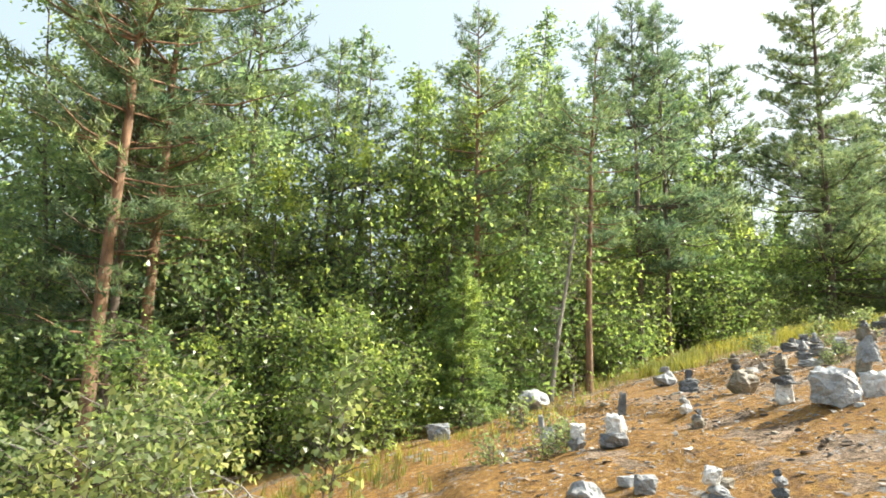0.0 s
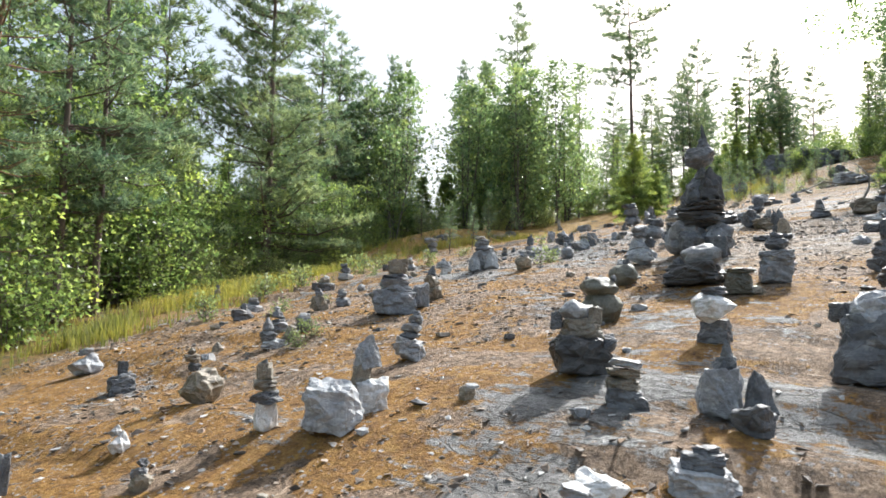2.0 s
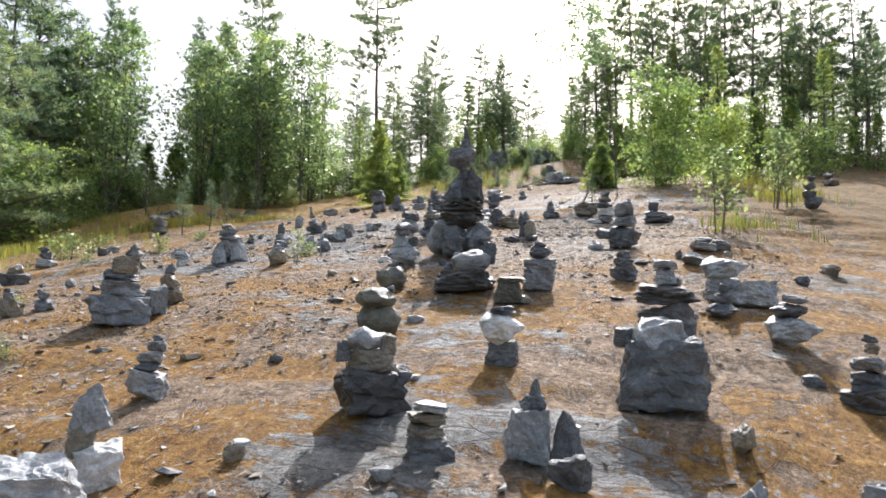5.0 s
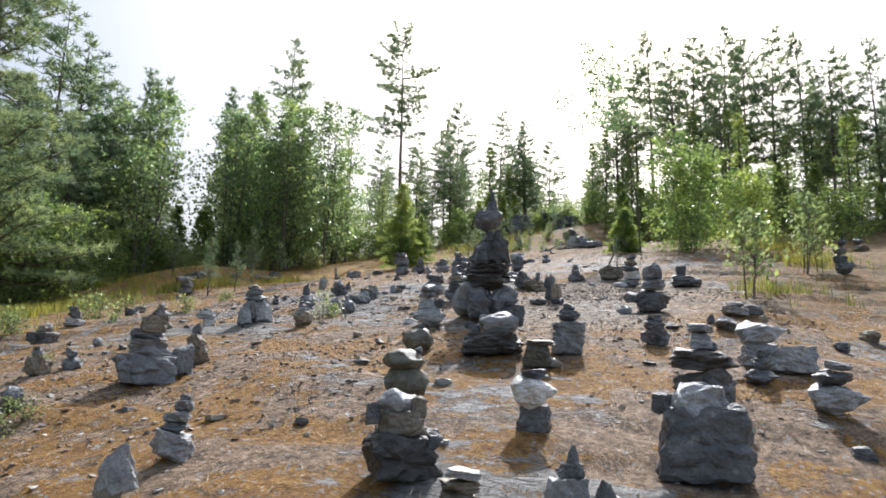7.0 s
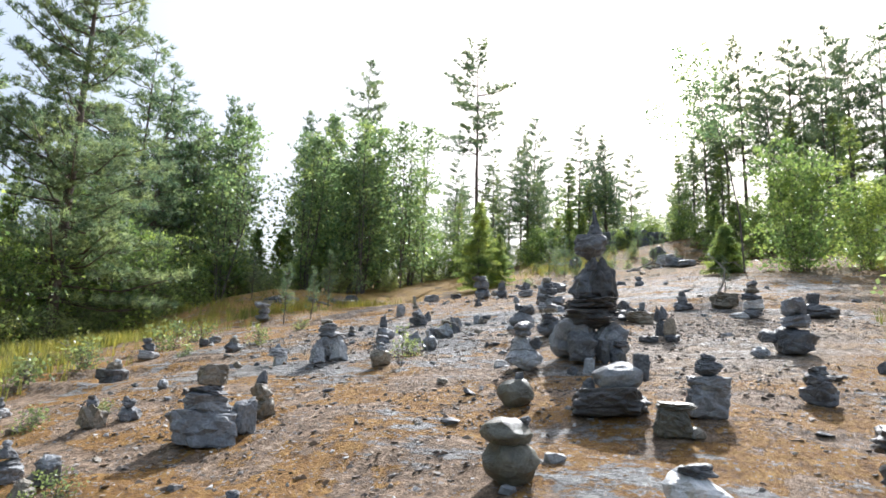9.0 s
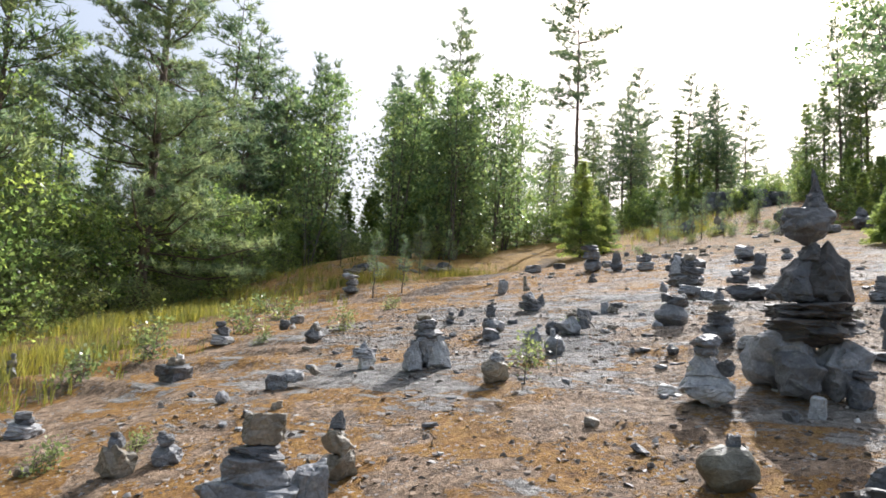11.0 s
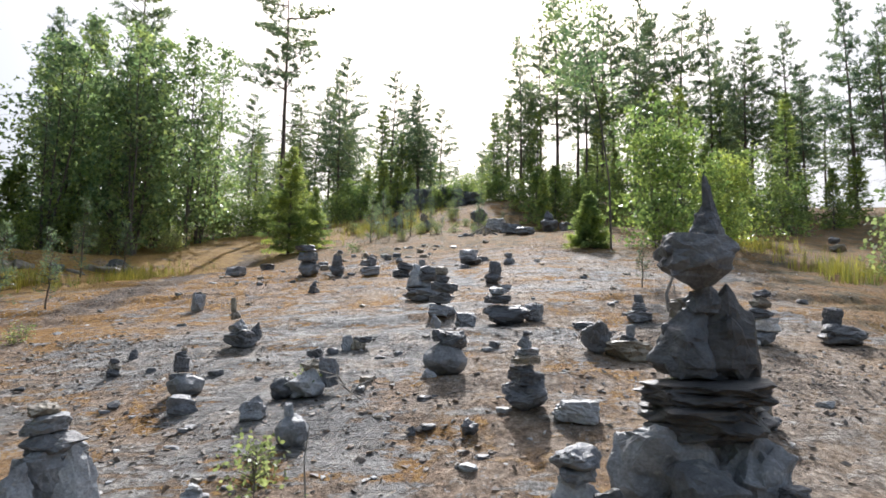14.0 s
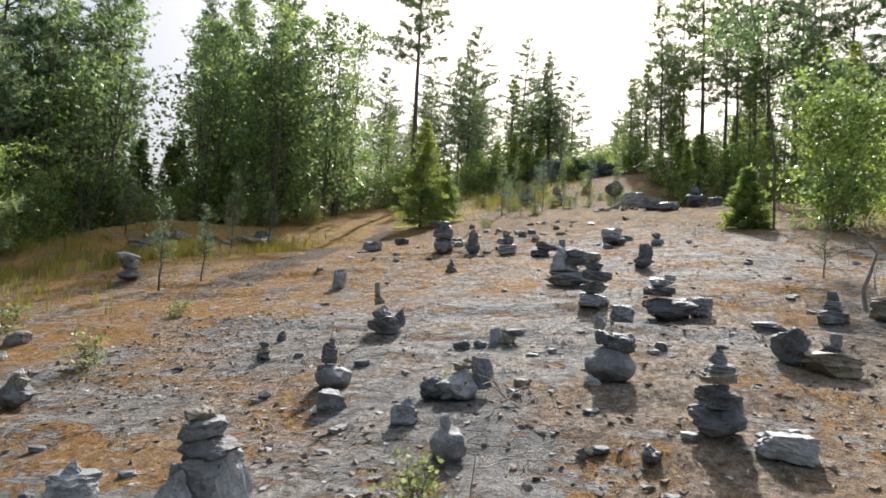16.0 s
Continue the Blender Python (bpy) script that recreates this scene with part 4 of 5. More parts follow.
cairn("dark stones beside a pale flat stone", 9.78, 12.92, -37, [(0.00, 0.00, 0.17, 0.17, "b", "d"), (0.12, 0.02, 0.10, 0.09, "b", "w")])
cairn("flat dark slab tilted in the moss", 10.38, 13.38, -38, [(0.00, 0.00, 0.27, 0.14, "s", "g")])

# ---------------------------------------------------------------- trees
def tube(verts, faces, pts, radii, sides=6):
    """Adds a tapered tube along pts."""
    base = len(verts)
    for k, (p, r) in enumerate(zip(pts, radii)):
        d = (pts[min(k + 1, len(pts) - 1)] - pts[max(k - 1, 0)]).normalized()
        a = d.orthogonal().normalized() if abs(d.z) < 0.9 else Vector((1, 0, 0)).cross(d).normalized()
        b = d.cross(a)
        for s in range(sides):
            t = math.tau * s / sides
            verts.append(p + (a * math.cos(t) + b * math.sin(t)) * r)
    for k in range(len(pts) - 1):
        for s in range(sides):
            i, j = base + k * sides + s, base + k * sides + (s + 1) % sides
            faces.append((i, j, j + sides, i + sides))


def blades(rng, verts, faces, centre, aim, count, length, width, wide=0.9):
    """A tuft of narrow pointed needles or leaves round centre, leaning towards aim."""
    for _ in range(count):
        d = (Vector((rng.gauss(0, 1), rng.gauss(0, 1), rng.gauss(0, 0.8))).normalized() * wide + aim).normalized()
        q = Vector((rng.gauss(0, 1), rng.gauss(0, 1), rng.gauss(0, 1)))
        s = d.cross(q).normalized() * width * 0.5
        o = centre + Vector((rng.gauss(0, 0.03), rng.gauss(0, 0.03), rng.gauss(0, 0.03)))
        tip = o + d * length * rng.uniform(0.7, 1.2)
        n = len(verts)
        verts.extend((o - s, o + s, tip))
        faces.append((n, n + 1, n + 2))


def leaf_quads(rng, verts, faces, centre, count, radius, size, simple=False):
    for _ in range(count):
        o = centre + Vector((rng.gauss(0, 1), rng.gauss(0, 1), rng.gauss(0, 0.8))) * radius
        d = Vector((rng.gauss(0, 1), rng.gauss(0, 1), rng.gauss(-0.2, 0.8))).normalized()
        s = d.cross(Vector((rng.gauss(0, 1), rng.gauss(0, 1), rng.gauss(0, 1)))).normalized()
        k = size * rng.uniform(0.65, 1.25)
        n = len(verts)
        if simple:
            wide = 0.36 if size < 0.1 else 0.5
            verts.extend((o, o + d * k + s * k * wide, o + d * k - s * k * wide))
            faces.append((n, n + 1, n + 2))
            continue
        verts.extend((o, o + d * k * 0.5 + s * k * 0.33, o + d * k, o + d * k * 0.5 - s * k * 0.33))
        faces.append((n, n + 1, n + 2, n + 3))


def assemble(name, label, category, wood, woodmat, green, greenmat, group, kind_crown="crown"):
    root = new(name)
    tagged(root, label, category, group)
    part("trunk", mesh_from("trunk", *wood, True), woodmat, root)
    part(kind_crown, mesh_from(kind_crown, *green), greenmat, root)
    root.location = (0, 0, -500)
    return root


def make_pine(seed, h, bare, spreadf=0.20, tufts=1.0, blade=(14, 0.17, 0.034), step=0.036, mat=NEEDLE, bark=SHADEBARK, thick=1.0, low=0.6):
    rng = random.Random(seed)
    wv, wf, gv, gf = [], [], [], []
    bend = Vector((rng.uniform(-0.03, 0.03), rng.uniform(-0.03, 0.03), 0))
    steps = 12
    trunk = [Vector((0, 0, -0.3)) if k == 0 else bend * h * (k / steps) ** 2 + Vector((rng.gauss(0, 0.012), rng.gauss(0, 0.012), h * k / steps)) for k in range(steps + 1)]
    r0 = (0.0085 * h + 0.008) * thick
    tube(wv, wf, trunk, [r0 * (1.0 - 0.93 * k / steps) for k in range(steps + 1)], 8)

    def at(z):
        u = min(max(z / h, 0), 0.999) * steps
        k = int(u)
        return trunk[k].lerp(trunk[k + 1], u - k)

    z = h * bare * 0.5
    while z < h * 0.985:
        f = z / h
        dead = f < bare
        for _ in range(rng.choice((3, 4, 5, 6)) if not dead else rng.choice((1, 2, 2))):
            a = rng.uniform(0, math.tau)
            shape = (1 - f) ** 0.62 * min(1.0, low + (f - bare) * 2.0) if not dead else 0.55 * (1 - f)
            ln = max(0.16, h * spreadf * shape * rng.uniform(0.6, 1.25))
            up = 0.55 * f - 0.12 + rng.uniform(-0.12, 0.15)
            o = at(z + rng.uniform(-0.08, 0.08))
            d = Vector((math.cos(a), math.sin(a), up)).normalized()
            pts = [o, o + d * ln * 0.5 + Vector((0, 0, -0.03 * ln)), o + d * ln + Vector((0, 0, 0.10 * ln))]
            tube(wv, wf, pts, [0.010 * ln + 0.006, 0.007 * ln + 0.004, 0.003], 4 if blade[0] > 10 else 3)
            if dead:
                if rng.random() < 0.6:
                    e = pts[1] + Vector((rng.uniform(-0.2, 0.2), rng.uniform(-0.2, 0.2), rng.uniform(-0.25, 0.05))) * ln * 1.6
                    tube(wv, wf, [pts[1], e], [0.006, 0.002], 3)
                continue
            n = max(2, int(ln * 9.5 * tufts))
            for i in range(n):
                u = 0.22 + 0.78 * (i + rng.random()) / n
                side = d.cross(Vector((0, 0, 1))).normalized() * rng.uniform(-1, 1) * 0.5 * ln * (1.15 - u)
                c = pts[0].lerp(pts[2], u) + side + Vector((0, 0, rng.uniform(-0.04, 0.12)))
                if blade[0] > 10 and abs(side.length) > 0.12 and rng.random() < 0.5:
                    tube(wv, wf, [pts[0].lerp(pts[2], max(0.1, u - 0.15)), c], [0.005, 0.002], 3)
                blades(rng, gv, gf, c, d * 0.55 + side * 0.6 + Vector((0, 0, 0.35)), *blade, 0.95)
        z += max(h * step, 0.13) * rng.uniform(0.75, 1.25)
    return assemble("pine_tree", "scots pine with a reddish trunk and loose green crown", "tree", (wv, wf), bark, (gv, gf), mat, "trees of the forest edge")


def make_spruce(seed, h, wide=0.26, coarse=False):
    rng = random.Random(seed)
    wv, wf, gv, gf = [], [], [], []
    trunk = [Vector((0, 0, -0.2)), Vector((0, 0, h * 0.5)), Vector((0, 0, h))]
    tube(wv, wf, trunk, [0.014 * h + 0.01, 0.008 * h + 0.006, 0.004], 7)
    z = 0.05 * h
    while z < h * 0.99:
        f = z / h
        for _ in range(7):
            a = rng.uniform(0, math.tau)
            ln = h * wide * (1 - f) ** 0.85 * rng.uniform(0.7, 1.15) + 0.05
            o = Vector((0, 0, z))
            d = Vector((math.cos(a), math.sin(a), -0.12 + 0.55 * f)).normalized()
            tip = o + d * ln + Vector((0, 0, 0.05 * ln))
            tube(wv, wf, [o, tip], [0.006 + 0.006 * ln, 0.002], 3)
            n = max(3, int(ln * (4.5 if coarse else 21)))
            for i in range(n):
                u = 0.15 + 0.85 * (i + rng.random()) / n
                side = d.cross(Vector((0, 0, 1))).normalized() * rng.uniform(-1, 1) * 0.42 * ln * (1.05 - u)
                c = o.lerp(tip, u) + side + Vector((0, 0, rng.uniform(-0.05, 0.02)))
                blades(rng, gv, gf, c, d * 0.8 + side * 1.5 + Vector((0, 0, -0.1)), *((5, 0.24, 0.072) if coarse else (10, 0.11, 0.028)), 0.7)
        z += (h * 0.045 + 0.02) if coarse else (h * 0.032 + 0.02)
    return assemble("spruce_tree", "young conical spruce with fresh green needles", "tree", (wv, wf), GREYBARK, (gv, gf), SPRUCE, "trees of the forest edge")


def make_broadleaf(seed, h, width, leaves, size, stems=3, mat=LEAF, low=0.15, label="leafy birch with bright green crown", name="birch_tree", category="tree"):
    rng = random.Random(seed)
    wv, wf, gv, gf = [], [], [], []
    tips = []
    for s in range(stems):
        a = rng.uniform(0, math.tau)
        lean = rng.uniform(0.02, 0.28) * (1 if stems > 1 else 0.3) * width / h
        top = h * rng.uniform(0.72, 1.0) if s else h
        pts = [Vector((math.cos(a) * (0.03 * stems + lean * z * 1.2), math.sin(a) * (0.03 * stems + lean * z * 1.2), z - 0.15)) + Vector((rng.gauss(0, 0.01), rng.gauss(0, 0.01), 0)) * h * 0.3 for z in np.linspace(0, top, 7)]
        r = (0.0055 * h + 0.005) * (0.5 if stems > 5 else 1.0)
        tube(wv, wf, pts, [r * (1 - 0.9 * k / 6) for k in range(7)], 6)
        for k in range(int(16 + 5 * h / stems)):
            f = rng.uniform(low, 0.98)
            u = f * 5.999
            o = pts[int(u)].lerp(pts[int(u) + 1], u - int(u))
            b = rng.uniform(0, math.tau)
            profile = (1.0 - 0.6 * f) if stems > 5 else math.sin(math.pi * min(1, 0.2 + 0.8 * f)) ** 0.7
            ln = width * 0.5 * profile * rng.uniform(0.45, 1.1)
            tip = o + Vector((math.cos(b), math.sin(b), rng.uniform(-0.15, 0.6) if stems > 5 else rng.uniform(0.15, 0.9))).normalized() * ln
            tube(wv, wf, [o, tip] if leaves == 1800 else [o, o.lerp(tip, 0.5) + Vector((0, 0, 0.05 * ln)), tip], [0.004 * h * 0.4 + 0.004, 0.004, 0.002], 3)
            tips.append((o, tip, ln))
    small = leaves <= 600
    sprays = (0.5, 0.95) if small else (0.3, 0.5, 0.66, 0.8, 0.92, 1.02)
    per = max(3, int(leaves / (len(tips) * len(sprays) * (1.0 if small else 0.8))))
    for o, tip, ln in tips:
        for q in sprays:
            if not small and rng.random() < 0.2:
                continue
            away = Vector((rng.gauss(0, 1), rng.gauss(0, 1), rng.gauss(0, 0.8))) * ln * (0.05 if small else 0.06 + 0.13 * q)
            c = o.lerp(tip, q) + away
            if not small and size < 0.1 and away.length > 0.25:
                tube(wv, wf, [o.lerp(tip, max(0.1, q - 0.2)), c], [0.004, 0.002], 3)
            leaf_quads(rng, gv, gf, c, per, 0.10 * ln + 0.05 if small else 0.05 + 0.045 * min(ln, 1.8) + size * 0.35, size, not small)
    return assemble(name, label, category, (wv, wf), GREYBARK, (gv, gf), mat, "leafy trees and bushes", "leaves")


FINE, COARSE = (15, 0.16, 0.024), (8, 0.23, 0.046)
PINES = [make_pine(10, 13.0, 0.10, 0.29, 1.8, (16, 0.17, 0.028), 0.03, thick=1.5, low=1.0),
         make_pine(2, 10.0, 0.34, 0.26, 1.2, FINE, 0.05, bark=BARK, thick=1.2),
         make_pine(3, 9.0, 0.2, 0.24, 1.2, FINE, 0.046),
         make_pine(4, 12.5, 0.48, 0.30, 1.4, (16, 0.19, 0.034), 0.046)]
FAR_PINES = [make_pine(5, 9.0, 0.10, 0.25, 1.0, COARSE, 0.046), make_pine(6, 11.0, 0.28, 0.215, 1.1, COARSE, 0.046), make_pine(7, 10.0, 0.42, 0.23, 1.15, COARSE, 0.046)]
YOUNG = [make_pine(8, 2.6, 0.12, 0.26, 0.9, (10, 0.10, 0.016), 0.07), make_pine(9, 1.3, 0.2, 0.24, 0.9, (9, 0.075, 0.012), 0.09)]
SPRUCES = [make_spruce(21, 3.7, 0.31), make_spruce(22, 7.5, 0.17, True), make_spruce(23, 1.4, 0.42), make_spruce(24, 3.7, 0.24, True)]
BIRCHES = [make_broadleaf(31, 7.5, 4.2, 8800, 0.085, 3, low=0.06), make_broadleaf(32, 6.2, 3.9, 9200, 0.075, 4, SUNLEAF, low=0.03), make_broadleaf(33, 9.0, 4.0, 8800, 0.085, 2, low=0.08), make_broadleaf(34, 4.7, 3.5, 6500, 0.10, 8, SUNLEAF, low=0.0)]
FAR_BIRCHES = [make_broadleaf(35, 8.2, 4.2, 2400, 0.145, 3, low=0.04), make_broadleaf(36, 7.0, 4.0, 2300, 0.145, 4, low=0.04), make_broadleaf(37, 9.2, 3.6, 2400, 0.145, 2, low=0.08)]
BUSHES = [make_broadleaf(41, 1.7, 2.2, 3400, 0.062, 6, PALELEAF, low=0.05, label="leafy bush with pale sunlit leaves", name="bush", category="bush"),
          make_broadleaf(42, 2.6, 2.6, 4000, 0.075, 6, SUNLEAF, low=0.03, label="dense green bush at the forest edge", name="bush", category="bush"),
          make_broadleaf(43, 1.5, 0.8, 100, 0.085, 3, PALELEAF, 0.3, "thin sapling with pale silvery leaves", "sapling", "sapling"),
          make_broadleaf(44, 0.45, 0.4, 70, 0.045, 3, PALELEAF, 0.1, "low seedling with pale green leaves", "seedling", "seedling"),
          make_broadleaf(45, 0.75, 0.35, 45, 0.045, 1, PALELEAF, 0.35, "slender little sapling with pale leaves", "sapling", "sapling"),
          make_broadleaf(46, 2.6, 2.6, 1800, 0.115, 6, SUNLEAF, low=0.0, label="dense green bush in the woods", name="bush", category="bush"),
          make_broadleaf(47, 2.2, 2.0, 4000, 0.063, 6, SUNLEAF, low=0.0, label="bright yellow-green bush at the forest edge", name="bush", category="bush")]
PROTOTYPES = PINES + FAR_PINES + YOUNG + SPRUCES + BIRCHES + FAR_BIRCHES + BUSHES
plant_rng = random.Random(77)


def plant(proto, x, y, scale=1.0, tilt=(0, 0), label=""):
    m = pose(x, y, ground_z(x, y), tilt[0], tilt[1], plant_rng.uniform(0, 360)) @ Matrix.Diagonal((scale * plant_rng.uniform(0.92, 1.08), scale * plant_rng.uniform(0.92, 1.08), scale, 1))
    ob = copy_thing(proto, m)
    return tagged(ob, label)


forest_pick = random.Random(4)
# single trees that stand out
plant(PINES[0], 11.7, 21.5, 1.0, label="large bushy pine at the meadow's edge")
plant(BIRCHES[0], 10.0, 23.6, 1.05)
plant(BIRCHES[0], 13.6, 24.0, 0.85)
for x, y, s in ((13.3, 21.7, 1.6), (14.5, 22.3, 1.5), (15.8, 22.9, 1.4), (10.2, 21.5, 1.5), (17.4, 23.3, 1.0)):
    plant(BUSHES[6], x, y, s)
plant(BIRCHES[1], 13.0, 22.9, 0.8)
for x, y, s in ((10.6, 20.5, 0.8), (12.5, 20.7, 0.65), (9.1, 19.7, 0.8), (11.6, 20.2, 0.5), (13.9, 21.0, 0.7), (8.0, 18.4, 0.7)):
    plant(BUSHES[0], x, y, s)
plant(BIRCHES[1], 14.3, 23.4, 0.75)
plant(PINES[3], 31.4, 18.9, 1.06, label="tall slender pine with a long bare trunk")
plant(SPRUCES[0], 25.4, 15.6, 1.0)
plant(SPRUCES[0], 26.6, 15.2, 0.62)
plant(SPRUCES[2], 21.4, 5.7, 0.95, label="small bushy spruce on the moss")
plant(BIRCHES[3], 21.7, 3.9, 0.92, label="many-stemmed leafy birch clump on the rise")
plant(BIRCHES[3], 22.6, 2.3, 0.62)
plant(YOUNG[0], 14.6, 21.3, 1.1, label="young pine with a thin stem in the grass")
plant(YOUNG[1], 13.4, 14.6, 1.0)
plant(YOUNG[1], 13.9, 14.2, 0.85)
plant(YOUNG[1], 17.5, 20.2, 1.1)
plant(PINES[1], 0.5, 12.3, 0.80)
plant(PINES[1], 2.6, 12.6, 0.74)
plant(PINES[2], 5.0, 15.9, 1.0)
plant(PINES[2], 4.28, 15.66, 1.05)
plant(PINES[1], -4.85, 9.3, 1.15, (0, 1.2))
plant(PINES[1], -4.6, 10.2, 1.12, (0, 0.4))
plant(BIRCHES[2], -6.6, 11.5, 1.15)
plant(BIRCHES[2], -3.2, 14.0, 1.1)
plant(PINES[2], -2.6, 13.2, 0.95)
plant(SPRUCES[0], 0.34, 10.2, 0.68)
plant(FAR_PINES[1], 22.7, 27.5, 0.9)
plant(FAR_PINES[2], 25.2, 21.7, 1.14, label="pine rising above the birch stand")
plant(FAR_PINES[1], 26.5, 26.3, 0.92)
plant(FAR_PINES[1], 27.3, 25.4, 0.9)
plant(FAR_PINES[0], 18.2, 27.0, 1.2, label="dark bushy pine behind the meadow")
plant(FAR_PINES[0], 18.7, 29.1, 1.42)
plant(FAR_PINES[0], 20.5, 27.8, 1.02)
plant(FAR_PINES[0], 22.2, 29.0, 0.97)
plant(FAR_PINES[1], 23.6, 28.9, 0.97, label="slender pine beside a gap in the woods")
for x, y, s in ((44.0, 20.8, 1.03), (46.1, 18.1, 0.95), (47.6, 16.5, 0.87), (43.3, 22.4, 0.75)):
    plant(FAR_PINES[1], x, y, s)
plant(BIRCHES[2], -5.2, 12.6, 1.35)
plant(BIRCHES[0], -7.4, 13.6, 1.4)
plant(PINES[2], -3.9, 12.2, 1.2)
plant(BIRCHES[1], -0.2, 15.4, 1.5)

for x, y, s in ((45.3, 9.2, 1.0), (46.3, 8.0, 1.22), (45.4, 6.9, 1.25), (47.4, 5.6, 1.25), (43.2, 2.4, 1.24), (44.8, -0.4, 1.15), (46.3, -3.2, 0.92), (42.1, -3.7, 0.9), (38.7, -7.4, 1.05), (37.3, -8.2, 0.97), (43.4, -6.3, 0.8), (44.0, 1.2, 1.1), (44.5, 4.2, 1.15), (46.0, 3.4, 1.2), (41.5, 5.2, 0.95), (43.5, -2.0, 1.1), (40.2, -5.0, 0.95), (47.0, 1.0, 1.2), (39.5, -9.5, 1.0)):
    plant(forest_pick.choice((FAR_PINES[1], FAR_PINES[2])), x, y, s)
for x, y, s in ((41.4, 19.4, 0.7), (46.5, 15.4, 0.6), (15.6, 26.4, 0.9), (16.4, 24.6, 0.75)):
    plant(FAR_PINES[0], x, y, s)
for k, x, y, s in ((0, 22.4, 22.4, 0.95), (1, 24.4, 21.0, 1.05), (0, 26.0, 21.2, 0.92), (2, 24.0, 23.5, 0.85), (1, 27.8, 20.6, 0.8), (1, 23.3, 20.6, 0.95), (0, 23.2, 19.9, 0.9), (2, 23.8, 20.3, 0.9), (2, 26.4, 20.2, 0.92)):
    plant(FAR_BIRCHES[k], x, y, s)
# bushes in front of the hollow
plant(BUSHES[0], -2.3, 5.3, 1.05)
plant(BUSHES[1], -3.1, 8.0, 0.9)
plant(BUSHES[1], -0.9, 9.3, 0.8)
plant(BIRCHES[1], -1.2, 12.4, 1.15)
plant(BIRCHES[2], 1.0, 14.0, 1.0)
# saplings and seedlings on the open slope
plant(BUSHES[2], -0.6, 5.6, 0.95, label="thin sapling with large pale leaves")
plant(BUSHES[2], 11.35, 2.75, 1.0)
plant(BUSHES[2], 15.8, 1.6, 1.25)
plant(BUSHES[2], 16.6, 1.1, 1.0)
plant(BUSHES[4], 7.95, 7.55, 0.72)
for x, y, s in ((0.8, 6.2, 0.8), (1.24, 6.0, 0.9), (1.44, 6.5, 0.8), (0.44, 9.6, 1.2), (1.2, 8.2, 1.1), (5.2, 9.5, 0.7), (4.24, 7.4, 0.45), (4.4, 7.5, 0.5), (5.7, 9.3, 0.5), (9.8, 11.5, 0.9), (9.85, 8.15, 0.7), (8.55, 7.75, 0.7), (5.0, 10.8, 1.1), (24.0, 12.7, 1.0), (11.6, 12.4, 0.7), (8.8, 12.2, 0.6)):
    plant(BUSHES[3], x, y, s)
for x, y, s in ((35.9, 14.0, 1.3), (32.8, 10.1, 1.0), (38.0, 12.0, 1.2), (20.3, 17.9, 1.0), (15.4, 5.1, 0.5)):
    plant(YOUNG[1], x, y, s)

# the forest: a belt along the hollow, the rise and round the open slope
forest_rng = random.Random(12)


def forest_edge(x):
    """The y beyond which trees stand, for each x."""
    pts = [(-12, 8.5), (-6, 8.6), (-1, 10.8), (2, 13.3), (5, 16.6), (9, 20), (12, 22.8), (16, 25), (21, 23.5), (27, 21.5), (33, 20), (40, 17), (60, 17)]
    for (a, b), (c, d) in zip(pts, pts[1:]):
        if x <= c:
            return b + (d - b) * max(0, x - a) / (c - a)
    return pts[-1][1]


def in_gap(x, y):
    """Two lanes through which the sky shows between the stands."""
    d = (x - 20.3) * 0.69 + (y - 22.4) * 0.72
    if d > 0 and abs(-(x - 20.3) * 0.72 + (y - 22.4) * 0.69) < 1.2 + 0.03 * d:
        return True
    return x > 45 and abs(y - 12.6 - 0.17 * (x - 42)) < 1.5


def scatter(count, x0, x1, y0, y1, choose, ok, gap):
    done = []
    for _ in range(count * 12):
        if len(done) >= count:
            break
        x, y = forest_rng.uniform(x0, x1), forest_rng.uniform(y0, y1)
        if not ok(x, y) or in_gap(x, y) or any((x - a) ** 2 + (y - b) ** 2 < gap * gap for a, b in done):
            continue
        done.append((x, y))
        proto, s = choose(x, y)
        plant(proto, x, y, s)


def mixed(pine, birch, spruce, low, high):
    def choose(x, y):
        r = forest_rng.random() * (pine + birch + spruce)
        s = forest_rng.uniform(low, high)
        close = (x - 1) ** 2 + (y - 2) ** 2 < 17 ** 2
        if r < pine:
            return forest_rng.choice(PINES[1:3] if close else FAR_PINES), s
        if r < pine + birch:
            return forest_rng.choice(BIRCHES[:3] if close else FAR_BIRCHES), s
        return SPRUCES[1], s
    return choose


# wooded hollow
scatter(44, -16, 9, 9, 27, mixed(2, 7, 2, 0.9, 1.15), lambda x, y: forest_edge(x) + 0.9 < y < forest_edge(x) + 9, 1.25)
scatter(20, -9, 12, 8, 24, lambda x, y: (BUSHES[1], forest_rng.uniform(0.7, 1.3)), lambda x, y: forest_edge(x) + 0.3 < y < forest_edge(x) + 3, 1.0)
scatter(30, -24, 12, 16, 40, mixed(3, 6, 3, 0.9, 1.2), lambda x, y: forest_edge(x) + 9 < y, 1.8)
# broadleaf stand behind the mound
scatter(16, 19, 30, 20, 28, lambda x, y: (forest_rng.choice(FAR_BIRCHES), forest_rng.uniform(0.85, 1.1)), lambda x, y: forest_edge(x) < y < forest_edge(x) + 5, 1.2)
scatter(14, 18, 33, 20, 26, lambda x, y: (forest_rng.choice((BUSHES[1], BUSHES[6])), forest_rng.uniform(0.7, 1.1)), lambda x, y: forest_edge(x) - 0.6 < y < forest_edge(x) + 1.5, 1.0)
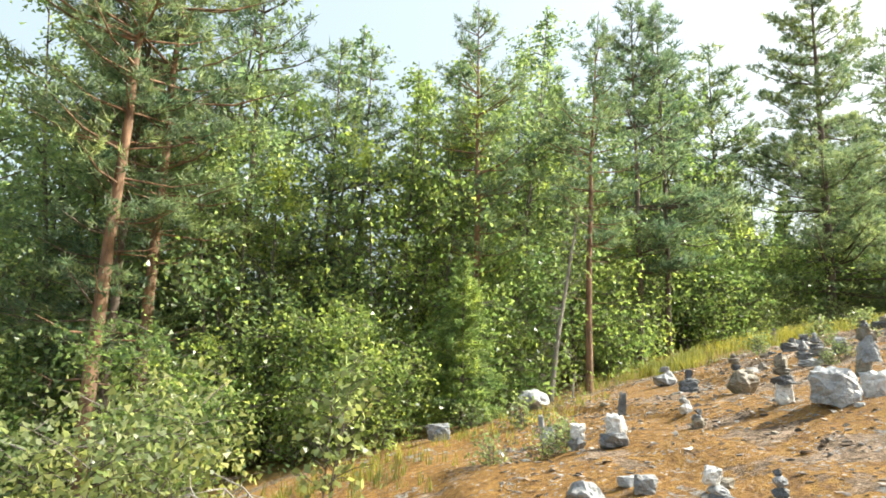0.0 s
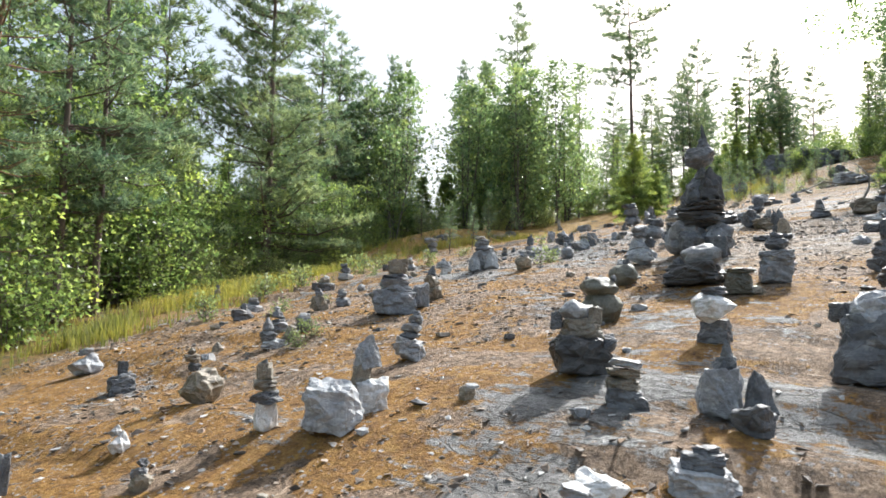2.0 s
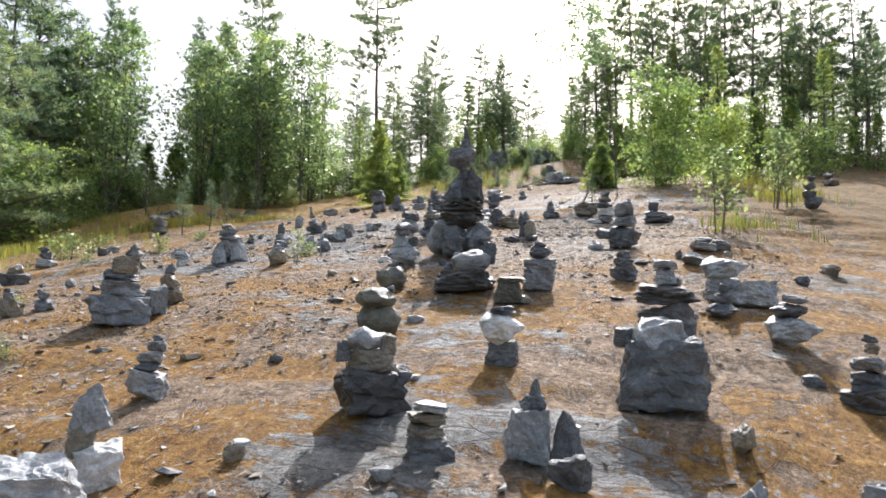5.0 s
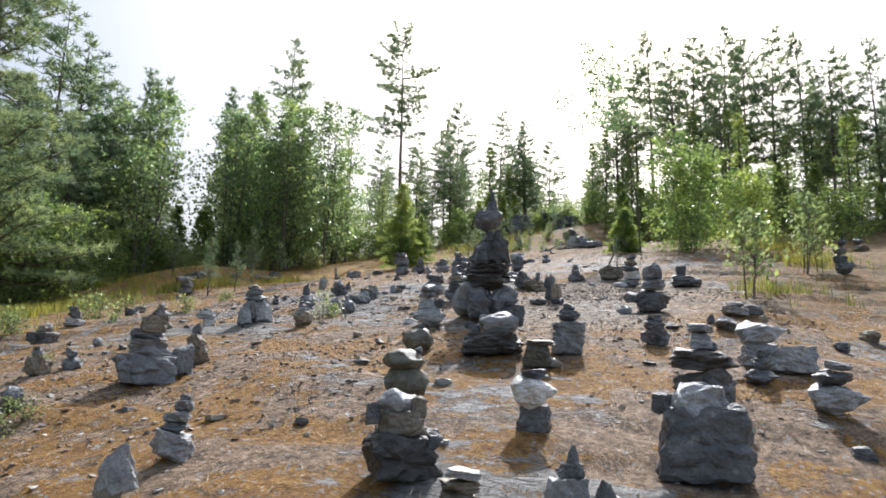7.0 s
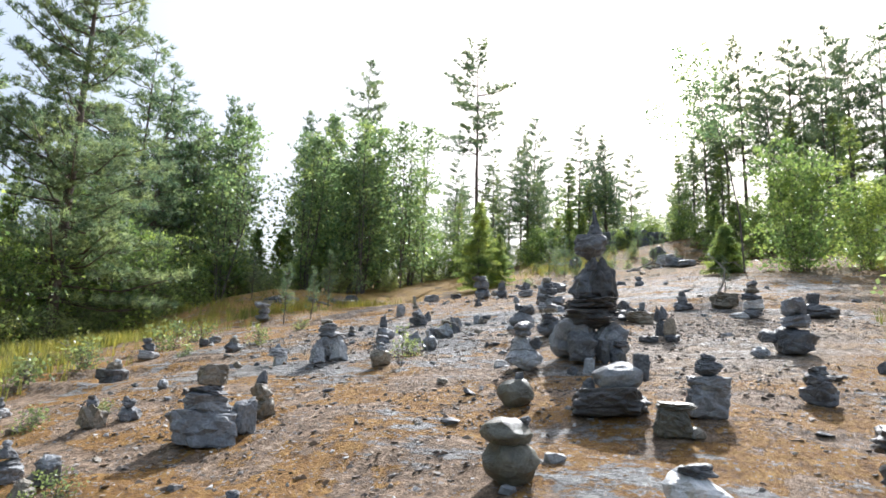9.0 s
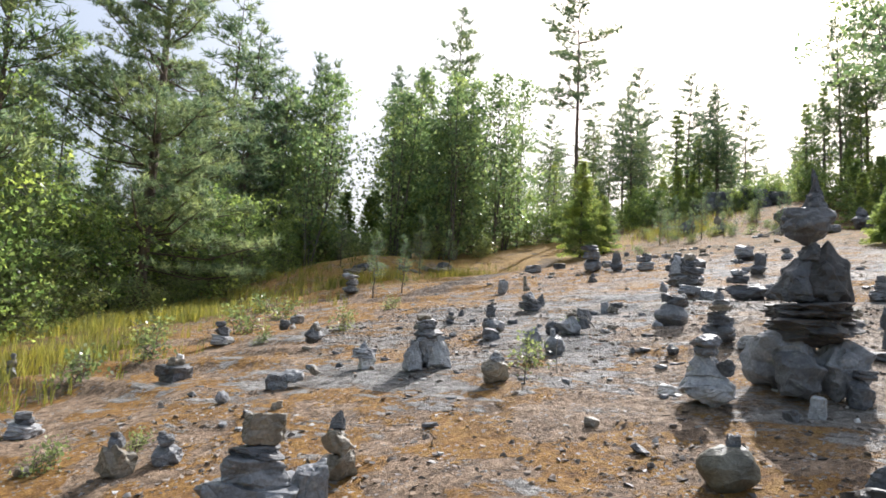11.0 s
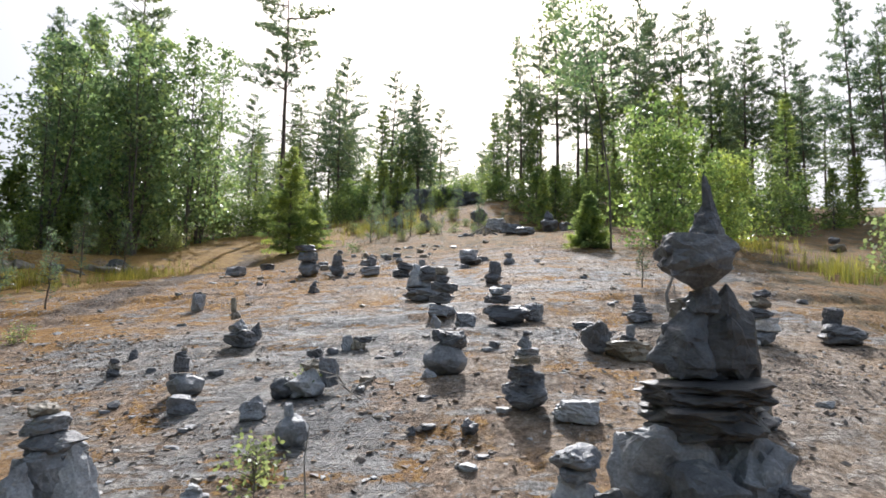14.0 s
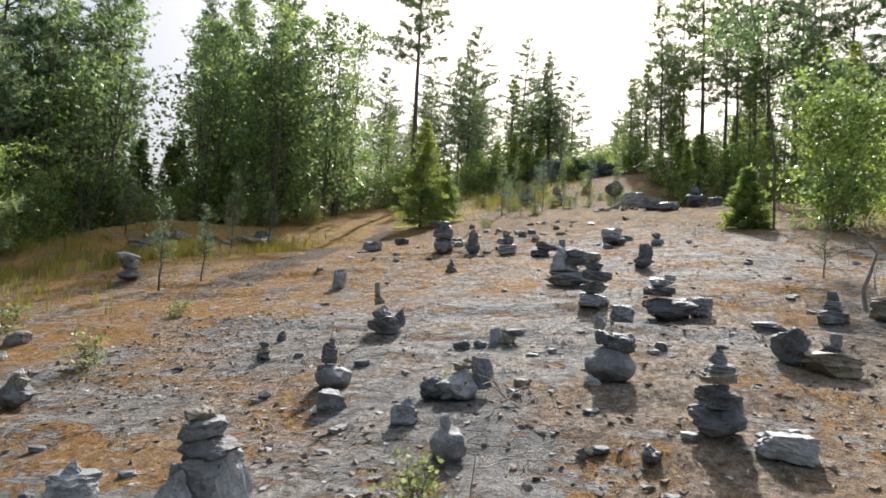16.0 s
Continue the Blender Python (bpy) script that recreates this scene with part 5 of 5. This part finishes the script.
# woods behind the big pine and up the hill
scatter(30, 8, 24, 22, 42, mixed(5, 1, 5, 0.6, 0.85), lambda x, y: forest_edge(x) + 1 < y < forest_edge(x) + 14, 1.4)
scatter(40, 32, 62, 16, 45, mixed(5, 3, 4, 0.7, 1.05), lambda x, y: y > forest_edge(x) + 0.5, 1.8)
scatter(30, 47, 66, -6, 22, mixed(5, 2, 3, 0.6, 0.95), lambda x, y: True, 1.9)


def undergrowth(low, high):
    return lambda x, y: (forest_rng.choice((BUSHES[5], BUSHES[5], SPRUCES[1], SPRUCES[3])), forest_rng.uniform(low, high))


# thicket along the crest and at the foot of the right-hand woods
scatter(26, 39, 47, 12.3, 22, lambda x, y: (forest_rng.choice((BUSHES[5], BUSHES[5], SPRUCES[3])), forest_rng.uniform(0.45, 0.9)), lambda x, y: x > 41.5 - 0.25 * (y - 12), 0.9)
scatter(34, 34, 48, -2, 9.3, undergrowth(0.45, 0.95), lambda x, y: y < 9.6 - 0.28 * abs(x - 41) and x > 32.5 + (y - 4) * 0.6, 1.0)
scatter(12, 30, 40, 17.5, 23, lambda x, y: (BUSHES[5], forest_rng.uniform(0.6, 1.0)), lambda x, y: forest_edge(x) - 0.5 < y < forest_edge(x) + 1.5, 1.0)
# bright growth along the sunny edge of the hollow, sunlight put into its leaf colour
for x, y, s in ((-1.9, 10.3, 1.2), (0.2, 11.6, 1.3), (1.4, 13.0, 1.4), (3.4, 14.6, 1.3), (4.3, 16.2, 1.5), (6.6, 17.6, 1.4), (8.0, 18.8, 1.3), (-3.6, 9.6, 1.1), (9.8, 20.6, 1.5), (7.2, 19.4, 1.6)):
    plant(BUSHES[6], x, y, s)
for x, y, s in ((-0.6, 13.2, 1.3), (2.8, 15.0, 1.15), (6.2, 18.6, 1.2), (-3.4, 12.2, 1.2)):
    plant(BIRCHES[1], x, y, s)
# low growth under the trees behind the big pine and in the sky gap
scatter(34, 6, 24, 21, 33, lambda x, y: (forest_rng.choice((BUSHES[5], BUSHES[5], SPRUCES[3])), forest_rng.uniform(0.6, 1.05)), lambda x, y: forest_edge(x) + 1.2 < y < forest_edge(x) + 6 and (x - 11.7) ** 2 + (y - 21.5) ** 2 > 4, 1.1)
for d, o, s in ((0.6, -0.6, 0.6), (1.6, 0.5, 0.75), (2.8, -0.4, 0.8), (4.2, 0.6, 0.9), (5.5, -0.7, 0.9)):
    plant(SPRUCES[3] if d > 2 else BUSHES[5], 20.3 + 0.69 * d - 0.72 * o, 22.4 + 0.72 * d + 0.69 * o, s)
# right-hand woods
scatter(18, 27, 50, -16, 4.0, mixed(8, 2, 3, 0.6, 0.95), lambda x, y: y < 4.0 - abs(x - 38) * 0.25 and x > 36 - y * 0.4, 2.2)
scatter(16, 22, 42, -28, -9, mixed(4, 3, 2, 0.8, 1.1), lambda x, y: y < -9 - (20 - x) * 0.1, 2.0)
scatter(18, 24, 36, -7, 2.4, undergrowth(0.45, 0.9), lambda x, y: x + y > 27.5, 1.1)
# woods behind the start of the walk
scatter(9, -22, 12, -24, -10, mixed(4, 3, 2, 0.8, 1.0), lambda x, y: True, 4.0)
scatter(7, -24, -10, -9, 9, mixed(4, 3, 2, 0.8, 1.0), lambda x, y: True, 3.0)

# ---------------------------------------------------------------- dead wood, grass, loose stones
def dead_wood(label, name, pts, radii, twigs, seed):
    rng = random.Random(seed)
    wv, wf, tv, tf = [], [], [], []
    pts = [Vector(p) for p in pts]
    tube(wv, wf, pts, radii, 7)
    for _ in range(twigs):
        u = rng.uniform(0.25, 0.98) * (len(pts) - 1)
        o = pts[int(u)].lerp(pts[min(int(u) + 1, len(pts) - 1)], u - int(u))
        ln = rng.uniform(0.15, 0.6)
        d = Vector((rng.gauss(0, 1), rng.gauss(0, 1), rng.gauss(-0.1, 0.5))).normalized()
        mid = o + d * ln * 0.5 + Vector((0, 0, 0.03))
        end = o + d * ln + Vector((0, 0, -0.12 * ln))
        tube(tv, tf, [o, mid, end], [0.007, 0.005, 0.002], 4)
        for _ in range(3):
            e = mid.lerp(end, rng.random()) + Vector((rng.gauss(0, 0.1), rng.gauss(0, 0.1), rng.gauss(-0.05, 0.1)))
            tube(tv, tf, [mid, e], [0.004, 0.0015], 3)
    root = new(name)
    tagged(root, label, name.replace("_", " "))
    part("stem", mesh_from("stem", wv, wf, True), DEADWOOD, root)
    if twigs:
        tagged(part("brushwood", mesh_from("brushwood", tv, tf, True), DEADWOOD, root), kind="stuff")
    return root


g = ground_z
dead_wood("leaning dead tree with grey lichen-hung twigs", "dead_tree", [(1.84, 12.1, g(1.84, 12.1) - 0.1), (1.98, 12.2, 1.7), (2.2, 12.3, 3.0), (2.42, 12.4, 4.3)], [0.05, 0.042, 0.03, 0.01], 60, 3)
dead_wood("short broken stump of a dead sapling", "dead_sapling", [(2.1, 11.2, g(2.1, 11.2) - 0.05), (2.14, 11.2, g(2.1, 11.2) + 0.45)], [0.018, 0.01], 3, 4)
dead_wood("twisted bare dead sapling on the rock", "dead_sapling", [(13.62, 4.98, g(13.62, 4.98) - 0.05), (13.6, 5.02, g(13.6, 5) + 0.22), (13.66, 4.94, g(13.6, 5) + 0.42), (13.6, 4.9, g(13.6, 5) + 0.62), (13.7, 5.1, g(13.6, 5) + 0.86), (13.8, 5.35, g(13.6, 5) + 1.0)], [0.026, 0.022, 0.018, 0.013, 0.007, 0.004], 4, 5)
dead_wood("dry grey fallen branch at the hollow's edge", "fallen_branch", [(-1.3, 4.6, g(-1.3, 4.6)), (-1.1, 4.5, 0.45), (-0.7, 4.4, 0.5), (-0.35, 4.35, 0.3)], [0.022, 0.018, 0.014, 0.006], 10, 6)
dead_wood("dry grey forked branch at the hollow's edge", "fallen_branch", [(-0.45, 4.1, g(-0.45, 4.1)), (-0.42, 4.15, 0.4), (-0.25, 4.3, 0.42), (-0.1, 4.35, 0.25)], [0.016, 0.014, 0.01, 0.005], 6, 7)
dead_wood("tangle of dry brown twigs among stones", "twig_pile", [(9.6, 7.6, g(9.6, 7.6) + 0.02), (9.75, 7.75, g(9.7, 7.7) + 0.06), (9.9, 7.8, g(9.9, 7.8) + 0.03)], [0.004, 0.004, 0.002], 5, 8)
dead_wood("dry brush pile beside the far stones", "brush_pile", [(27.9, 9.8, g(27.9, 9.8) + 0.05), (28.6, 9.3, g(28.6, 9.3) + 0.3), (29.4, 8.8, g(29.4, 8.8) + 0.05)], [0.03, 0.03, 0.01], 60, 9)
dead_wood("thin dry stalk standing in the moss", "dry_stalk", [(8.35, 7.45, g(8.35, 7.45)), (8.36, 7.47, g(8.35, 7.45) + 0.2), (8.38, 7.46, g(8.35, 7.45) + 0.36)], [0.005, 0.004, 0.002], 0, 10)


def tall_bent_birch():
    """A thin leaning birch whose leafy tip hangs over the slope."""
    rng = random.Random(15)
    wv, wf, gv, gf = [], [], [], []
    pts = [Vector((21.0, 5.2, g(21.0, 5.2) - 0.1)), Vector((20.8, 5.25, 6.6)), Vector((20.5, 5.5, 8.3)), Vector((20.2, 5.85, 9.8)), Vector((19.9, 6.2, 11.3))]
    tube(wv, wf, pts, [0.026, 0.022, 0.017, 0.011, 0.005], 6)
    for _ in range(46):
        u = rng.uniform(2.3, 3.99)
        o = pts[int(u)].lerp(pts[int(u) + 1], u - int(u))
        tip = o + Vector((rng.gauss(0, 0.4), rng.gauss(0.1, 0.4), rng.uniform(-0.35, 0.3)))
        tube(wv, wf, [o, tip], [0.006, 0.002], 3)
        leaf_quads(rng, gv, gf, tip, 40, 0.15, 0.10)
    root = new("birch_tree")
    tagged(root, "thin leaning birch with a leafy tip and bare stem", "tree")
    part("trunk", mesh_from("trunk", wv, wf, True), GREYBARK, root)
    part("leaves", mesh_from("leaves", gv, gf), LEAF, root)


tall_bent_birch()


def rock_ledge():
    """Dark broken rock wall at the top of the rise."""
    rng = random.Random(9)
    root = new("rock_outcrop")
    tagged(root, "dark broken rock ledge at the top of the rise", "rock outcrop")
    for i in range(13):
        u = i / 12
        x, y = 42.6 + 1.4 * u + rng.uniform(-0.4, 0.4), 16.2 - 3.9 * u
        ob = new("boulder", ROCKS["k", "d", i % 4])
        ob.parent = root
        ob.matrix_basis = pose(x, y, ground_z(x, y) - 0.3, 0, 0, rng.uniform(0, 360)) @ Matrix.Diagonal((rng.uniform(1.0, 1.8), rng.uniform(0.9, 1.5), rng.uniform(1.5, 2.0) * (1.0 - 0.35 * abs(2 * u - 1)), 1))


rock_ledge()


def mound_rocks():
    # dark and brown boulders added to give the mound's hollow face its shade
    rng = random.Random(19)
    root = new("rock_outcrop")
    tagged(root, "dark sunken boulders standing in for the shaded face of a low mossy mound", "rock outcrop")
    for i in range(11):
        x, y = 17.0 + 0.42 * i + rng.uniform(-0.2, 0.2), 18.9 + 0.5 * math.sin(i * 0.6) + rng.uniform(-0.2, 0.2)
        ob = new("boulder", ROCKS[rng.choice("kb"), rng.choice("dnn"), i % 4])
        ob.parent = root
        ob.matrix_basis = pose(x, y, ground_z(x, y) - 0.16, rng.uniform(-14, 14), rng.uniform(-8, 8), rng.uniform(0, 360)) @ Matrix.Diagonal((rng.uniform(0.35, 0.9), rng.uniform(0.35, 0.7), rng.uniform(0.22, 0.36), 1))


mound_rocks()


def grass_patch(label, x, y, rx, ry, count, height, seed):
    rng = random.Random(seed)
    v, f = [], []
    for _ in range(count):
        px, py = x + rng.gauss(0, rx * 0.5), y + rng.gauss(0, ry * 0.5)
        if noise.noise(Vector((px * 0.9, py * 0.9, 2.2))) < rng.uniform(-0.4, 0.3):
            continue
        o = Vector((px, py, ground_z(px, py) - 0.02))
        for _ in range(5):
            h = height * rng.uniform(0.45, 1.2)
            a = rng.uniform(0, math.tau)
            lean = Vector((math.cos(a), math.sin(a), 0)) * h * rng.uniform(0.1, 0.55)
            s = Vector((-math.sin(a), math.cos(a), 0)) * 0.006
            q = o + Vector((rng.gauss(0, 0.03), rng.gauss(0, 0.03), 0))
            n = len(v)
            v.extend((q - s, q + s, q + lean * 0.35 + Vector((0, 0, h * 0.6)) + s * 0.7, q + lean * 0.35 + Vector((0, 0, h * 0.6)) - s * 0.7, q + lean + Vector((0, 0, h))))
            f.extend(((n, n + 1, n + 2, n + 3), (n + 3, n + 2, n + 4)))
    ob = new("grass", mesh_from("grass", v, f))
    ob.data.materials.append(GRASS)
    tagged(ob, label, "grass", kind="stuff")


MEADOW = "thin yellow-green grass at the forest edge"
grass_patch(MEADOW, 13.2, 20.4, 4.5, 2.2, 1500, 0.30, 1)
grass_patch(MEADOW, 9.8, 17.4, 2.6, 2.6, 1300, 0.28, 2)
grass_patch(MEADOW, 6.3, 14.2, 2.2, 1.8, 900, 0.26, 3)
grass_patch(MEADOW, 4.6, 12.6, 1.4, 1.0, 700, 0.26, 4)
grass_patch("tufts of dry grass beside the ditch", 15.2, 18.3, 0.9, 0.6, 160, 0.36, 5)
grass_patch("tufts of dry grass beside the ditch", 18.2, 16.6, 1.6, 0.7, 160, 0.3, 6)
grass_patch("tufts of dry grass beside the ditch", 21.5, 17.8, 1.8, 0.6, 140, 0.28, 7)
grass_patch("dry grass and heather on the far rise", 34.5, 14.5, 4.5, 2.5, 800, 0.5, 8)
grass_patch("dry grass on the mossy shoulder", 18.3, 1.0, 1.4, 0.9, 200, 0.34, 9)
grass_patch("dry grass on the mossy shoulder", 24.0, 1.5, 3.5, 1.4, 380, 0.36, 10)
grass_patch("dry grass on the mossy shoulder", 12.2, 2.3, 0.9, 0.6, 160, 0.25, 11)
grass_patch("sparse grass in the moss", 1.0, 9.0, 1.4, 1.4, 200, 0.14, 12)
grass_patch("sparse grass at the hollow's edge", -0.7, 7.2, 1.0, 1.6, 260, 0.16, 13)


def chips(name, label, count, x0, x1, y0, y1, low, high, seed):
    """Small broken stones strewn over the slope, in one mesh."""
    rng = random.Random(seed)
    v, f = [], []
    shapes = []
    for s in range(5):
        bm = bmesh.new()
        for _ in range(7):
            p = Vector([rng.gauss(0, 1) for _ in range(3)]).normalized()
            bm.verts.new((p.x, p.y, p.z * 0.6))
        bmesh.ops.convex_hull(bm, input=bm.verts)
        bm.verts.index_update()
        shapes.append(([q.co.copy() for q in bm.verts], [[q.index for q in fc.verts] for fc in bm.faces]))
        bm.free()
    for _ in range(count):
        x, y = rng.uniform(x0, x1), rng.uniform(y0, y1)
        k = low * (high / low) ** (rng.random() ** 2)
        if noise.noise(Vector((x * 0.7, y * 0.7, 4.4))) < rng.uniform(-0.5, 0.4):
            continue
        pv, pf = rng.choice(shapes)
        a = rng.uniform(0, math.tau)
        z = ground_z(x, y) + k * 0.12
        n = len(v)
        fl = rng.uniform(0.35, 1.0)
        for q in pv:
            v.append((x + k * (q.x * math.cos(a) - q.y * math.sin(a)), y + k * 0.75 * (q.x * math.sin(a) + q.y * math.cos(a)), z + k * q.z * fl))
        f.extend([[n + i for i in fc] for fc in pf])
    ob = new(name, mesh_from(name, v, f))
    ob.data.materials.append(CHIP)
    tagged(ob, label, "gravel", kind="stuff")


def chip_material():
    m, nt, b = material("stone_chips")
    isl = nt.nodes.new("ShaderNodeNewGeometry").outputs["Random Per Island"]
    pos = nt.nodes.new("ShaderNodeNewGeometry").outputs["Position"]
    col = ramp(nt, isl, [(0.0, (0.07, 0.06, 0.052)), (0.35, (0.19, 0.162, 0.14)), (0.62, (0.29, 0.20, 0.125)), (0.88, (0.37, 0.355, 0.335)), (1.0, (0.70, 0.68, 0.65))])
    f = noise_node(nt, 60, 5, 0.7, pos)
    col = mix(nt, 0.5, col, ramp(nt, f, [(0.3, grey(0.25)), (0.7, grey(0.75))]), "OVERLAY")
    nt.links.new(col, b.inputs["Base Color"])
    b.inputs["Roughness"].default_value = 0.8
    bump(nt, b, f, 0.5, 0.01)
    return m


CHIP = chip_material()
chips("stone_chips", "small grey and white stone chips strewn over moss", 36000, 0.8, 12, 2.4, 12, 0.007, 0.045, 1)
chips("gravel", "coarse stone chips strewn over bare rock", 9000, 9, 24, 2, 16, 0.010, 0.05, 2)



def straw_material():
    m, nt, b = material("dry_needles")
    isl = nt.nodes.new("ShaderNodeNewGeometry").outputs["Random Per Island"]
    nt.links.new(ramp(nt, isl, [(0.0, (0.16, 0.09, 0.05)), (0.6, (0.34, 0.23, 0.14)), (1.0, (0.6, 0.5, 0.38))]), b.inputs["Base Color"])
    b.inputs["Roughness"].default_value = 0.8
    return m


def dry_needles(count, seed):
    """Fallen needles, straw and bits of twig lying loose on the slope."""
    rng = random.Random(seed)
    v, f = [], []
    while count > 0:
        x, y = rng.uniform(1.0, 12.5), rng.uniform(2.2, 12.0)
        if noise.noise(Vector((x * 1.1, y * 1.1, 8.8))) < rng.uniform(-0.5, 0.3):
            continue
        count -= 1
        a, ln, w = rng.uniform(0, math.pi), rng.uniform(0.03, 0.09), rng.uniform(0.0015, 0.004)
        d, q = Vector((math.cos(a), math.sin(a), 0)) * ln, Vector((-math.sin(a), math.cos(a), 0)) * w
        o = Vector((x, y, 0))
        ends = [o - d * 0.5, o + d * 0.5]
        ends = [Vector((e.x, e.y, ground_z(e.x, e.y) + rng.uniform(0.004, 0.02))) for e in ends]
        n = len(v)
        v.extend((ends[0] - q, ends[0] + q, ends[1]))
        f.append((n, n + 1, n + 2))
    ob = new("dry_needles", mesh_from("dry_needles", v, f))
    ob.data.materials.append(straw_material())
    tagged(ob, "fallen dry needles and straw strewn over moss", "litter", kind="stuff")


dry_needles(9000, 3)
grass_patch("green grass tufts below the mound", 16.6, 17.9, 1.6, 0.5, 200, 0.4, 14)
grass_patch("green grass tufts below the mound", 20.4, 17.4, 1.0, 0.5, 160, 0.38, 15)
# saplings, heather and low growth on the far rise
rise_rng = random.Random(52)
for _ in range(46):
    x, y = rise_rng.uniform(28, 41), rise_rng.uniform(9.0, 15.6)
    if y < 9.0 + max(0, x - 36) * 0.6:
        continue
    proto, low, high = rise_rng.choice(((YOUNG[1], 0.5, 1.0), (BUSHES[0], 0.2, 0.42), (BUSHES[0], 0.2, 0.42), (BUSHES[3], 0.8, 1.6), (YOUNG[0], 0.4, 0.75)))
    plant(proto, x, y, rise_rng.uniform(low, high))
for proto, x, y, s in ((SPRUCES[1], 45.5, 11.0, 0.8), (SPRUCES[1], 46.6, 10.2, 0.95), (FAR_PINES[0], 47.4, 9.2, 0.95), (BUSHES[5], 43.6, 10.9, 0.7), (BUSHES[5], 44.4, 10.3, 0.9), (BUSHES[5], 43.0, 10.2, 0.6), (BUSHES[5], 45.0, 16.6, 0.8), (SPRUCES[1], 46.4, 17.4, 0.75), (FAR_PINES[1], 48.0, 16.7, 0.8), (FAR_PINES[0], 50.0, 18.4, 0.9), (SPRUCES[1], 49.0, 15.9, 0.6), (FAR_PINES[2], 60.0, 16.0, 0.6), (FAR_PINES[2], 62.0, 15.4, 0.55), (SPRUCES[1], 58.0, 14.6, 0.45), (BUSHES[5], 46.8, 14.0, 0.6), (BUSHES[5], 46.6, 12.6, 0.6), (BUSHES[5], 48.0, 13.4, 0.7)):
    plant(proto, x, y, s)
for x, y, s in ((15.3, 22.2, 0.9), (19.8, 21.9, 0.7), (24.6, 19.7, 0.6), (22.3, 20.6, 0.8)):
    plant(BUSHES[0], x, y, s)
for x, y, s in ((9.4, 13.4, 1.4), (10.6, 14.1, 1.2), (8.2, 14.2, 1.5), (7.4, 12.6, 1.1), (6.4, 12.2, 1.3), (11.4, 15.6, 1.2)):
    plant(BUSHES[3], x, y, s)
plant(YOUNG[0], 18.9, 18.0, 0.75, label="bushy young pine below the mound")

slate_rng = random.Random(63)
for _ in range(60):
    x, y = slate_rng.gauss(9.0, 1.2), slate_rng.gauss(7.9, 1.3)
    if (x - 5.75) ** 2 + (y - 6.55) ** 2 < 1.0:
        continue
    tone, w = slate_rng.choice("dgl"), slate_rng.uniform(0.04, 0.12)
    ob = new("stone", PEBBLES["s", tone, slate_rng.randrange(2)])
    ob.matrix_world = pose(x, y, ground_z(x, y) - 0.008, slate_rng.uniform(-6, 6), slate_rng.uniform(-6, 6), slate_rng.uniform(0, 360)) @ Matrix.Diagonal((w, w * 0.7, w * 0.32, 1))
    tagged(ob, {"d": "flat dark slate chip lying on bare rock", "g": "flat grey slate chip lying on bare rock", "l": "flat pale slate chip lying on bare rock"}[tone], "stone", "loose stones on the hillside")
loose_rng = random.Random(31)
for i in range(270):
    x, y = loose_rng.uniform(1.5, 19), loose_rng.uniform(3.0, 14.0)
    if i >= 180:
        x, y = (loose_rng.uniform(17, 25), loose_rng.gauss(10.6, 1.2)) if i < 240 else (loose_rng.uniform(28, 33), loose_rng.gauss(9.4, 0.8))
    elif y > 8.5 + 0.35 * x:
        continue
    kind, tone = loose_rng.choice("ssbk"), loose_rng.choice("ddgnnl")
    w = loose_rng.uniform(0.05, 0.15) * (1 if i < 180 else 1.9)
    ob = new("stone", PEBBLES[kind, tone, loose_rng.randrange(2)])
    ob.matrix_world = pose(x, y, ground_z(x, y) - 0.015, loose_rng.uniform(-8, 8), loose_rng.uniform(-8, 8), loose_rng.uniform(0, 360)) @ Matrix.Diagonal((w, w * 0.75, w * loose_rng.uniform(0.3, 0.6), 1))
    tagged(ob, {"d": "small dark stone lying on the slope", "g": "small grey stone lying on the slope", "n": "small brown stone lying on the slope", "l": "small pale stone lying on the slope"}[tone], "stone", "loose stones on the hillside")

for ob in PROTOTYPES:
    for o in (*ob.children_recursive, ob):
        bpy.data.objects.remove(o)
